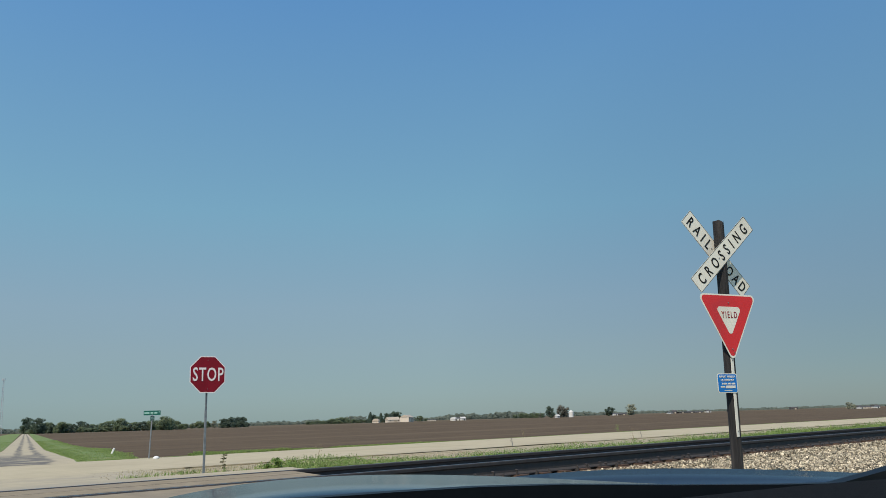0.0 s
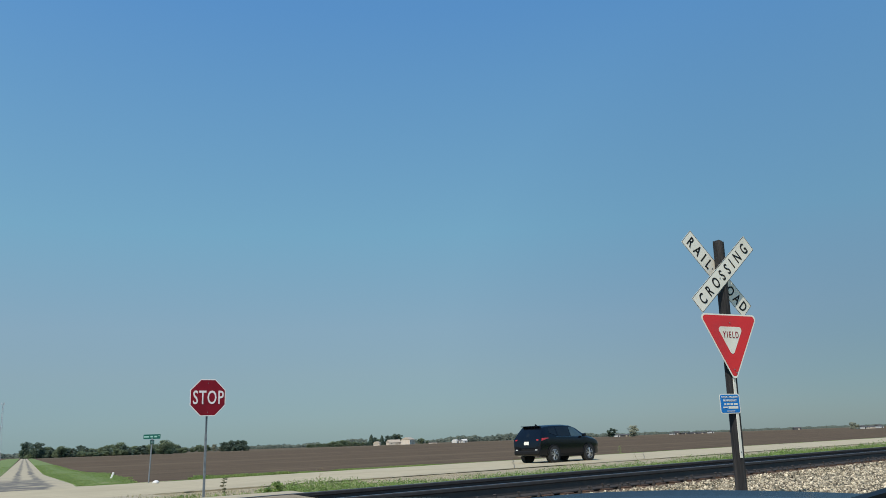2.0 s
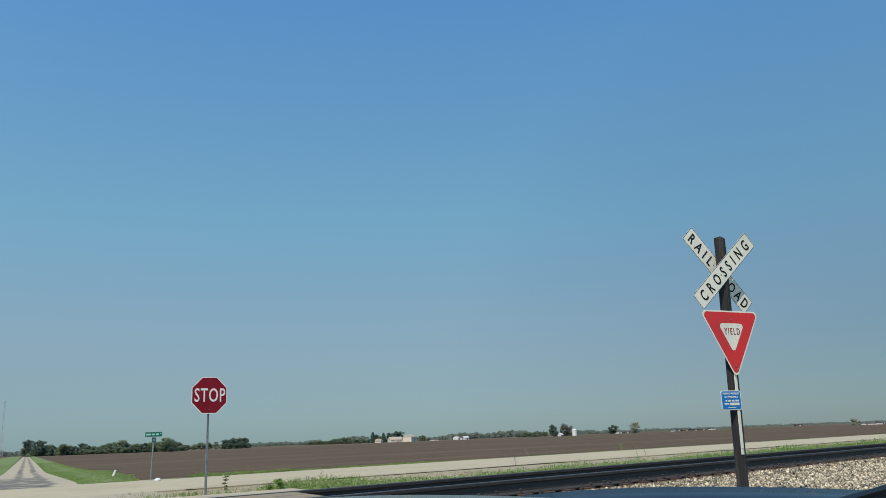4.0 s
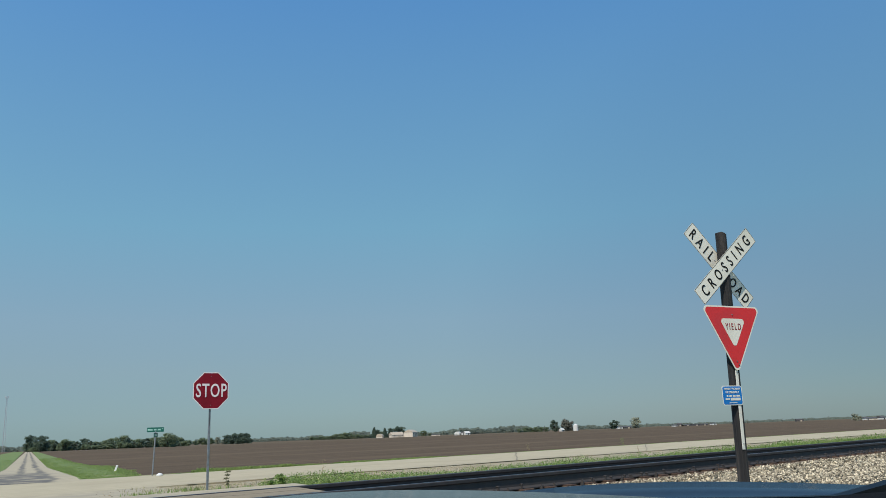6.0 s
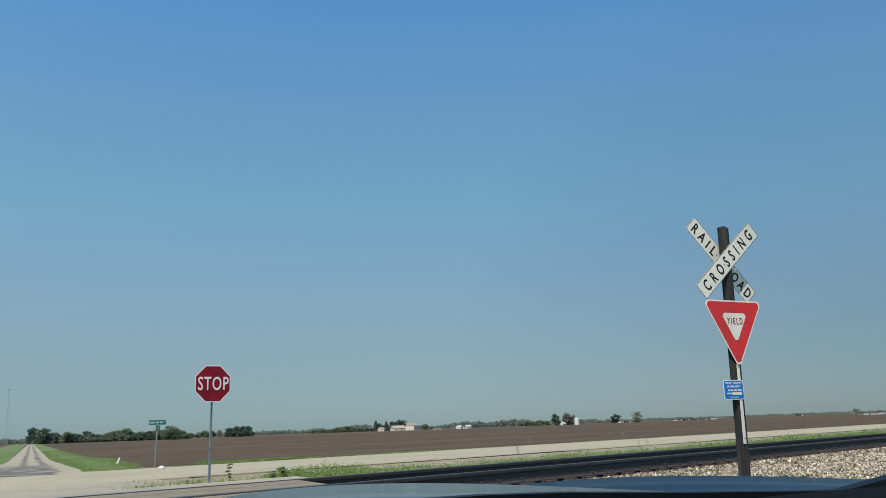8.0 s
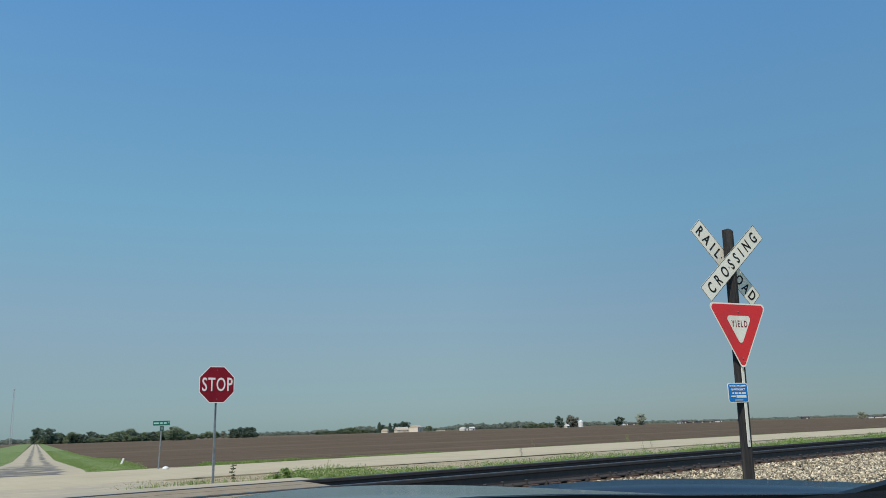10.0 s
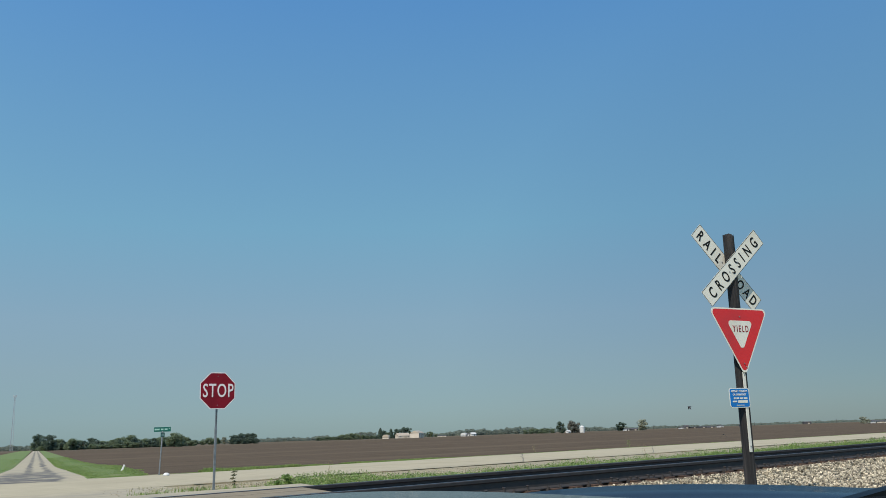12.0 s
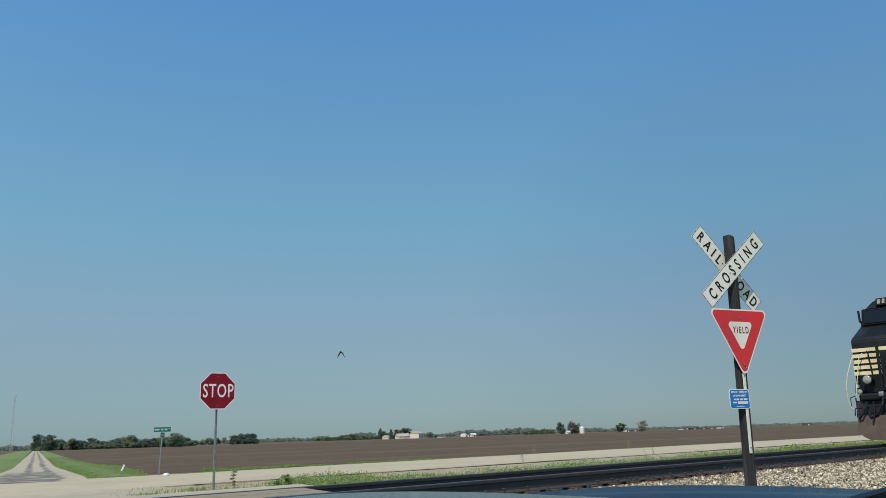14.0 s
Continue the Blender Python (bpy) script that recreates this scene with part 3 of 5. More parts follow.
    part("blue_panel", plate(rounded([(-0.155, -0.11), (0.155, -0.11), (0.155, 0.11), (-0.155, 0.11)], 0.026), 0.0012, -0.0032), M_BLUE, blue)
    lettering("lettering", "REPORT PROBLEM", 0.026, 0.26, M_WHITE, blue, pose(0, -0.006, 0.080))
    lettering("lettering", "OR EMERGENCY", 0.026, 0.22, M_WHITE, blue, pose(0, -0.006, 0.038))
    bm = bmesh.new()
    for i, w in enumerate((0.03, 0.05, 0.05, 0.07)):
        add_box(bm, w * 0.85, 0.002, 0.020, pose((-0.085, -0.035, 0.025, 0.093)[i], -0.006, -0.006))
    add_box(bm, 0.07, 0.002, 0.018, pose(-0.085, -0.006, -0.044))
    part("text_bar", bm, M_WHITE, blue)
    part("text_bar", box(0.16, 0.002, 0.032, pose(0.045, -0.006, -0.046)), M_WHITE, blue, "white number strip")
    part("text_bar", box(0.13, 0.002, 0.008, pose(0, -0.006, -0.09)), M_WHITE, blue)
    # white reflective strip on the post
    strip_ob = part("reflective_strip", box(0.050, 0.006, 0.98, pose(0.0, 0, 0), 0.002, 1), M_WHITE, post, "white reflective strip")
    strip_ob.matrix_local = pose(0.096, -0.012, 1.24, 0, 1.4, 4)
    bolts(strip_ob, ((0, 0.45), (0, 0.1), (0, -0.42)))
    return post


def stop_sign():
    st = tagged(new("stop_sign"), "faded dark red octagonal stop sign on a thin steel post", "road sign")
    st.matrix_world = sign_frame(-5.09, 18.6, 0.02, 147)
    bm = bmesh.new()
    add_box(bm, 0.012, 0.005, 2.58, pose(0, 0.02, 1.29))
    for x in (-0.017, 0.017):
        add_box(bm, 0.015, 0.004, 2.58, pose(x * 0.9, 0.006, 1.29))
        add_box(bm, 0.005, 0.022, 2.58, pose(x * 0.45, 0.012, 1.29))
    post = part("steel_post", bm, M_GALV, st, "galvanised channel post")
    post.matrix_local = pose(0, 0.02, 0, 0, 0.6, 0)
    part("post_sleeve", box(0.05, 0.034, 1.52, pose(0.008, 0.032, 0.76, 0, 0.6, 0), 0.006), M_GALV, st, "wider steel ground stub")
    r = 0.381 / math.cos(math.pi / 8)
    octa = [(r * math.cos(math.pi / 8 + i * math.pi / 4), r * math.sin(math.pi / 8 + i * math.pi / 4)) for i in range(8)]
    pl = part("octagon_plate", plate(rounded(octa[::-1], 0.02, 3)), M_PINK, st, "octagonal plate with pale edge")
    pl.matrix_local = pose(0.027, 0, 2.293) @ Matrix.Diagonal((1.04, 1, 1.05, 1))
    part("red_face", plate(rounded([(x * 0.952, z * 0.952) for x, z in octa[::-1]], 0.018, 3), 0.0012, -0.0032), M_STOPRED, pl)
    lettering("lettering", "STOP", 0.285, 0.655, M_PINK, pl, pose(0.012, -0.007, 0.005), 0.004, 1.12)
    bolts(pl, ((0, 0.30), (0, -0.30)))
    return st


def street_sign():
    st = tagged(new("street_name_sign"), "small green street name sign on a leaning steel post", "road sign")
    st.matrix_world = sign_frame(-11.46, 33.9, -0.05, 165)
    lean = 0.04
    bm = tube([(0, 0.02, 0), (lean * 1.7, 0.02, 1.7)], 0.028, 10)
    part("steel_post", bm, M_GALV, st)
    part("bracket", box(0.05, 0.05, 0.12, pose(0.068, 0.02, 1.70), 0.01), M_GALV, st)
    a = part("name_blade", plate(rounded([(-0.32, -0.09), (0.32, -0.09), (0.32, 0.09), (-0.32, 0.09)], 0.02), 0.004), M_GREEN, st, "green name blade with pale marks")
    a.matrix_local = pose(0.06, 0.02, 1.825)
    bm = bmesh.new()
    for x, w in ((-0.20, 0.19), (-0.01, 0.10), (0.14, 0.11)):
        add_box(bm, w, 0.002, 0.06, pose(x, -0.006, 0))
    add_box(bm, 0.05, 0.002, 0.03, pose(0.27, -0.006, 0.03))
    part("text_bar", bm, M_TEAL, a)
    b = part("name_blade", plate(rounded([(-0.32, -0.09), (0.32, -0.09), (0.32, 0.09), (-0.32, 0.09)], 0.02), 0.004), M_GREEN, st, "green name blade seen edge-on")
    b.matrix_local = pose(0.075, 0.02, 1.615, 0, 0, 80)
    bm = bmesh.new()
    add_box(bm, 0.4, 0.002, 0.085, pose(0, -0.006, 0))
    part("text_bar", bm, M_TEAL, b)
    return st


crossing_sign()
stop_sign()
street_sign()
mk = tagged(new("marker_post"), "short white leaning marker post in the grass", "marker post")
mk.matrix_world = pose(-16.98, 44.48, -0.15)
part("post_blade", box(0.10, 0.05, 0.44, pose(0.05, 0, 0.17, 0, 22, 0), 0.015), M_MARKER, mk)
rk = bmesh.new()
bmesh.ops.create_icosphere(rk, subdivisions=3, radius=0.5)
for v in rk.verts:
    v.co *= 1 + 0.25 * noise.noise(v.co * 2.2)
bmesh.ops.scale(rk, vec=(0.245, 0.17, 0.15), verts=rk.verts)
rock = tagged(new("white_rock", mesh("white_rock", rk, M_MARKER, True)), "pale boulder lying at the road corner", "rock")
rock.matrix_world = pose(-10.88, 33.0, 0.052, 0, -16, 20)

# ---- the parked car whose bonnet shows ----
def parked_car():
    car = tagged(new("parked_car"), "dark blue car waiting on the farm road, bonnet reflecting the sky", "car")
    frame_m = Matrix((RR.to_4d(), RF.to_4d(), (0, 0, 1, 0), (0, 0, 0, 1))).transposed()
    frame_m.col[3] = (0, 0, 0, 1)
    car.matrix_world = frame_m                       # x to the right, y forward, origin under the eye

    def bonnet_column(deg):
        """A cut through the bonnet along one bearing from the driver: (distance, fall in degrees). A broad crown runs off to the right, behind it the wing's edge stands up."""
        near = 0.93 / math.cos(radians(deg))
        crown_at = near + 0.05 + 0.65 * min(1.0, max(0.0, (42 - deg) / 16))
        d = max(deg, 2.0)
        crown = ((-1.5487e-6 * d + 2.7365e-4) * d - 1.74478e-2) * d * d + 0.414909 * d - 6.74737
        w = max(deg, 30.0)
        wing = ((9.39033e-5 * w - 1.46547e-2) * w + 0.718577) * w - 14.86609 - 0.1 * max(0.0, 30.0 - deg)
        wing_at = min(1.25 / math.sin(radians(max(deg, 20))), 1.95 / math.cos(radians(deg)))
        level = crown_at * math.tan(radians(-crown))
        middle = near + (crown_at - near) * 0.5

        def fall(r, sink):
            return -math.degrees(math.atan2(level + sink, r))
        return ((near, fall(near, 0.001)), (middle, fall(middle, -0.002)), (crown_at, crown), (crown_at + 0.05, crown - 0.35), (wing_at - 0.115, -4.95),
                (wing_at - 0.05, (wing * 1.1 - 4.95) / 2.1), (wing_at, wing), (wing_at + 0.03, wing - 0.35), (wing_at + 0.07, wing - 3.0))

    def sheet(deg, k):
        r, fall = bonnet_column(deg)[k]
        b = radians(deg)
        return Vector((max(-0.42, r * math.sin(b)), r * math.cos(b), 1.2 + r * math.tan(radians(fall))))
    bm = strip(sheet, [-24 + i for i in range(79)], range(9))
    ext = bmesh.ops.extrude_face_region(bm, geom=bm.faces[:])
    bmesh.ops.translate(bm, vec=(0, 0, -0.03), verts=[g for g in ext["geom"] if isinstance(g, bmesh.types.BMVert)])
    bmesh.ops.recalc_face_normals(bm, faces=bm.faces)
    part("bonnet", bm, M_HOOD, car, "dark blue reflective bonnet", True)
    # wings and nose under the bonnet
    bm = bmesh.new()
    add_box(bm, 1.62, 1.05, 0.55, pose(0.42, 1.42, 0.70), 0.08, 3)
    part("front_body", bm, M_HOOD, car)
    part("cabin_floor", box(1.62, 2.6, 0.22, pose(0.42, -0.4, 0.42), 0.05), M_TRIM, car)
    tops = [(-0.5, 0.080), (0.0, 0.078), (0.27, 0.0795), (0.38, 0.0795), (0.49, 0.0805), (0.61, 0.085), (0.79, 0.0965), (1.0, 0.108), (1.10, 0.112), (1.20, 0.100), (1.27, 0.090)]
    part("cowl", prism([(x, 1.2 - d) for x, d in tops] + [(1.27, 0.90), (-0.5, 0.90)], 0.90, 0.925), M_COWL, car, "black cowl panel under the windscreen")
    part("dashboard", prism([(-0.5, 1.085), (0.3, 1.085), (0.62, 1.100), (0.9, 1.103), (1.25, 1.100), (1.25, 0.7), (-0.5, 0.7)], 0.62, 0.80, None, 0.01), M_GRAPHITE, car, "dark dashboard edge")
    # cabin shell behind and beside the eye
    part("roof", box(1.50, 2.0, 0.05, pose(0.42, -0.82, 1.53), 0.02), M_HOOD, car)
    for x in (-0.40, 1.24):
        part("door", box(0.08, 1.9, 0.56, pose(x, -0.18, 0.70), 0.03), M_HOOD, car)
        part("rear_quarter", box(0.08, 1.0, 0.62, pose(x, -1.55, 0.74), 0.03), M_HOOD, car)
        part("door_pillar", box(0.06, 0.12, 0.60, pose(x * 0.94 + 0.03, -0.75, 1.24), 0.015), M_TRIM, car)
        part("door_pillar", box(0.06, 0.26, 0.60, pose(x * 0.94 + 0.03, -1.70, 1.24), 0.015), M_HOOD, car)
    part("tailgate", box(1.60, 0.08, 0.95, pose(0.42, -2.02, 0.80), 0.03), M_HOOD, car)
    for x in (0.02, 0.82):
        seat = part("seat", box(0.50, 0.50, 0.16, pose(x, -0.20, 0.62), 0.05, 3), M_TRIM, car)
        part("backrest", box(0.48, 0.14, 0.62, pose(x, -0.52, 0.98, -10, 0, 0), 0.05, 3), M_TRIM, seat)
    # two tiny bright beads added as glints on the cowl
    for x, q in ((0.62, 1.103), (0.70, 1.1035)):
        bm = bmesh.new()
        bmesh.ops.create_icosphere(bm, subdivisions=2, radius=0.002, matrix=pose(x, 0.902, q))
        part("washer_nozzle", bm, M_GALV, car)
    wheel = bmesh.new()
    add_cyl(wheel, 0.31, 0.31, (-0.1, 0, 0), (0.1, 0, 0), 24)
    data = mesh("wheel", wheel, M_TYRE)
    for x in (-0.32, 1.16):
        for y, z in ((1.45, 0.45), (-1.2, 0.36)):
            piece("wheel", data, car, pose(x, y, z))
    return car


parked_car()

# ---- the passing car ----
def passing_car():
    car = tagged(new("passing_car"), "black compact sport utility car driving along the highway", "car")
    ST = [  # x, bottom, half width, belt, roof, half width of roof
        (-2.31, 0.46, 0.72, 0.76, 0.82, 0.70), (-2.27, 0.38, 0.84, 0.95, 1.01, 0.80), (-2.22, 0.35, 0.885, 1.12, 1.18, 0.80), (-2.13, 0.33, 0.90, 1.20, 1.31, 0.75),
        (-1.98, 0.31, 0.905, 1.245, 1.54, 0.68), (-1.86, 0.30, 0.915, 1.245, 1.70, 0.62), (-1.60, 0.28, 0.92, 1.225, 1.75, 0.60), (-1.0, 0.27, 0.92, 1.195, 1.78, 0.61),
        (-0.3, 0.26, 0.92, 1.175, 1.79, 0.62), (0.30, 0.26, 0.92, 1.165, 1.745, 0.61), (0.65, 0.26, 0.92, 1.16, 1.655, 0.61), (1.0, 0.26, 0.92, 1.15, 1.46, 0.65),
        (1.28, 0.26, 0.92, 1.13, 1.265, 0.72), (1.42, 0.27, 0.92, 1.09, 1.20, 0.76), (1.80, 0.28, 0.91, 1.04, 1.14, 0.74), (2.05, 0.30, 0.88, 0.97, 1.06, 0.70),
        (2.20, 0.32, 0.82, 0.86, 0.94, 0.66), (2.29, 0.36, 0.72, 0.68, 0.74, 0.60), (2.32, 0.44, 0.62, 0.54, 0.58, 0.52)]

    def section(b, w, belt, roof, rw):
        mid = b + (belt - b) * 0.50
        half = [(w * 0.84, b), (w * 0.955, b + 0.04), (w * 0.985, b + (belt - b) * 0.22), (w * 0.965, mid), (w * 1.0, b + (belt - b) * 0.82), (w * 0.975, belt), (rw + (w - rw) * 0.46, belt + (roof - belt) * 0.52),
                (rw + 0.03, roof - 0.06 * min(1.0, (roof - belt) / 0.3)), (rw - 0.08, roof - 0.012), (rw * 0.5, roof), (0, roof + 0.006)]
        return half + [(-y, z) for y, z in half[-2::-1]]

    bm = bmesh.new()
    rows = [[bm.verts.new((x, y, z)) for y, z in section(*r)] for x, *r in ST]
    n = len(rows[0])
    for r, s in zip(rows[:-1], rows[1:]):
        for i in range(n):
            bm.faces.new((r[i], s[i], s[(i + 1) % n], r[(i + 1) % n]))
    bm.faces.new(rows[0])
    bm.faces.new(rows[-1][::-1])
    bmesh.ops.recalc_face_normals(bm, faces=bm.faces)
    body = part("body", bm, M_PAINT, car, "glossy black body", True)
    body.data.set_sharp_from_angle(angle=radians(24))

    def interp(x):
        for p, q in zip(ST[:-1], ST[1:]):
            if x <= q[0]:
                k = (x - p[0]) / (q[0] - p[0])
                return [u + (v - u) * k for u, v in zip(p[1:], q[1:])]
        return list(ST[-1][1:])

    def side_y(x, z):
        sec = section(*interp(x))[:11]
        for (y0, z0), (y1, z1) in zip(sec[:-1], sec[1:]):
            if z0 <= z <= z1:
                return y0 + (y1 - y0) * (z - z0) / max(1e-6, z1 - z0)
        return sec[7][0]

    def pane(name, low, high, sgn, material, parent, off=0.008, label=""):
        """Glass between a lower and an upper line, each from (x, z) to (x, z)."""
        (x0, z0), (x1, z1) = low
        (x2, z2), (x3, z3) = high
        b = bmesh.new()
        g = []
        for i in range(9):
            u = i / 8
            col = []
            for j in range(6):
                v = j / 5
                x = (x0 + (x1 - x0) * u) * (1 - v) + (x2 + (x3 - x2) * u) * v
                z = (z0 + (z1 - z0) * u) * (1 - v) + (z2 + (z3 - z2) * u) * v
                col.append(b.verts.new((x, sgn * (side_y(x, z) + off), z)))
            g.append(col)
        for p, q in zip(g[:-1], g[1:]):
            for j in range(5):
                b.faces.new((p[j], q[j], q[j + 1], p[j + 1]))
        bmesh.ops.recalc_face_normals(b, faces=b.faces)
        return part(name, b, material, parent, label, True)

    for s in (-1, 1):
        pane("front_window", [(0.02, 1.215), (0.98, 1.195)], [(0.06, 1.66), (0.48, 1.625)], s, M_PALEGLASS, car, 0.010)
        pane("rear_window", [(-0.96, 1.235), (-0.05, 1.22)], [(-0.92, 1.66), (-0.01, 1.67)], s, M_TINT, car, 0.010)
        pane("quarter_window", [(-1.54, 1.40), (-1.04, 1.245)], [(-1.46, 1.61), (-1.00, 1.655)], s, M_TINT, car, 0.010)
        pane("sill_trim", [(-0.95, 0.30), (0.95, 0.30)], [(-0.95, 0.42), (0.95, 0.42)], s, M_TRIM, car, 0.012)
        pane("window_trim", [(-1.1, 1.216), (1.02, 1.172)], [(-1.1, 1.226), (1.02, 1.182)], s, M_CHROME, car, 0.006, "thin bright window line")
        pane("tail_lamp", [(-2.20, 1.04), (-1.70, 1.15)], [(-2.17, 1.16), (-1.72, 1.175)], s, M_TAIL, car, 0.012, "red tail lamp")
        part("lamp_lens", box(0.05, 0.13, 0.07, pose(-2.235, s * 0.68, 1.08), 0.015), M_TAIL, car)
        part("reversing_lens", box(0.03, 0.05, 0.05, pose(-2.17, s * 0.78, 1.14), 0.012), M_CLEAR, car)
        part("bumper_reflector", box(0.03, 0.16, 0.045, pose(-2.30, s * 0.62, 0.62), 0.012), M_CLEAR, car)
        for x in (-0.78, 0.18):
            part("door_handle", box(0.17, 0.03, 0.028, pose(x, s * 0.935, 0.95), 0.01), M_PAINT, car)
        part("wing_mirror", box(0.14, 0.20, 0.15, pose(0.88, s * 1.00, 1.25), 0.04, 3), M_PAINT, car)
        for x in (-1.33, 1.33):
            ring = bmesh.new()
            for i in range(18):
                t0, t1 = math.pi * i / 18 - 0.1, math.pi * (i + 1) / 18 - 0.1
                vs = []
                for rr, t in ((0.405, t0), (0.465, t0), (0.465, t1), (0.405, t1)):
                    vs.append(ring.verts.new((x + rr * math.cos(t), s * 0.936, 0.37 + rr * math.sin(t))))
                ring.faces.new(vs)
            r = bmesh.ops.extrude_face_region(ring, geom=ring.faces[:])
            bmesh.ops.translate(ring, vec=(0, -s * 0.06, 0), verts=[g for g in r["geom"] if isinstance(g, bmesh.types.BMVert)])
            bmesh.ops.recalc_face_normals(ring, faces=ring.faces)
            part("wheel_arch", ring, M_TRIM, car)
            # solid near-black drum: its colour stands in for the shaded recess round the wheel
            well = bmesh.new()
            add_cyl(well, 0.415, 0.415, (x, s * 0.70, 0.37), (x, s * 0.929, 0.37), 32)
            part("wheel_well", well, M_DARK, car)
    # tailgate
    def tail(y, v):
        return Vector((-2.17 + 0.29 * v + 0.05 * abs(y) - 0.02, y * (1 - 0.14 * v), 1.235 + 0.42 * v))
    b = strip(tail, [-0.70 + 1.4 * i / 10 for i in range(11)], [i / 6 for i in range(7)])
    part("rear_screen", b, M_TINT, car, "dark rear screen", True)
    part("spoiler", box(0.28, 1.14, 0.035, pose(-1.88, 0, 1.71, 0, 8, 0), 0.015), M_PAINT, car)
    part("roof_fin", prism([(-0.1, 0), (0.1, 0), (-0.06, 0.075), (-0.09, 0.075)], -0.018, 0.018, None, 0.005), M_TRIM, car).matrix_local = pose(-1.50, 0, 1.752)
    part("number_plate", box(0.012, 0.31, 0.16, pose(-2.285, 0, 0.93, 0, 12, 0), 0.004), M_WHITE, car, "pale blank plate")
    part("badge", box(0.01, 0.12, 0.08, pose(-2.19, 0, 1.07, 0, 20, 0), 0.004), M_CHROME, car)
    part("rear_bumper", box(0.20, 1.60, 0.22, pose(-2.25, 0, 0.49), 0.07, 3), M_TRIM, car, "unpainted black bumper")
    part("front_bumper", box(0.20, 1.40, 0.22, pose(2.21, 0, 0.45), 0.07, 3), M_TRIM, car)
    part("headlamp", box(0.22, 0.30, 0.10, pose(2.06, -0.66, 0.80, 0, 10, 20), 0.03), M_CLEAR, car)
    part("headlamp", box(0.22, 0.30, 0.10, pose(2.06, 0.66, 0.80, 0, 10, -20), 0.03), M_CLEAR, car)
    # wheels
    tyre = bmesh.new()
    prof = [(0.255, -0.09), (0.345, -0.105), (0.368, -0.08), (0.37, 0.0), (0.368, 0.08), (0.345, 0.105), (0.255, 0.09)]
    rows = [[tyre.verts.new((r * math.cos(math.tau * i / 36), y, r * math.sin(math.tau * i / 36))) for r, y in prof] for i in range(36)]
    for i in range(36):
        r, s = rows[i], rows[(i + 1) % 36]
        for j in range(len(prof) - 1):
            tyre.faces.new((r[j], s[j], s[j + 1], r[j + 1]))
    bmesh.ops.recalc_face_normals(tyre, faces=tyre.faces)
    tyre_me = mesh("tyre", tyre, M_TYRE, True)
    rim = bmesh.new()
    for sgn in (-1, 1):
        add_cyl(rim, 0.060, 0.05, (0, sgn * 0.05, 0), (0, sgn * 0.100, 0), 14)
        for k in range(5):
            t = math.tau * k / 5
            for d in (-0.24, 0.24):
                fork = (0.12 * math.cos(t + d * 0.7), sgn * 0.092, 0.12 * math.sin(t + d * 0.7))
                add_cyl(rim, 0.018, 0.015, (0.04 * math.cos(t), sgn * 0.092, 0.04 * math.sin(t)), fork, 6)
                add_cyl(rim, 0.015, 0.016, fork, (0.252 * math.cos(t + d), sgn * 0.082, 0.252 * math.sin(t + d)), 6)
        for k in range(36):
            t0, t1 = math.tau * k / 36, math.tau * (k + 1) / 36
            add_cyl(rim, 0.006, 0.006, (0.253 * math.cos(t0), sgn * 0.086, 0.253 * math.sin(t0)), (0.253 * math.cos(t1), sgn * 0.086, 0.253 * math.sin(t1)), 5, False)
    rim_me = mesh("rim", rim, M_ALLOY)
    # near-black disc behind the spokes, coloured as the shade between them
    dish = bmesh.new()
    add_cyl(dish, 0.257, 0.257, (0, -0.05, 0), (0, 0.05, 0), 28)
    dish_me = mesh("brake_disc", dish, M_DARK)
    wheels = []
    for x in (-1.33, 1.33):
        for y in (-0.845, 0.845):
            w = new("wheel")
            w.parent = car
            w.matrix_local = pose(x, y, 0.37)
            for nm, me in (("tyre", tyre_me), ("rim", rim_me), ("brake_disc", dish_me)):
                piece(nm, me, w, Matrix.Identity(4))
            wheels.append((w, x, y))
    return car, wheels


suv, suv_wheels = passing_car()


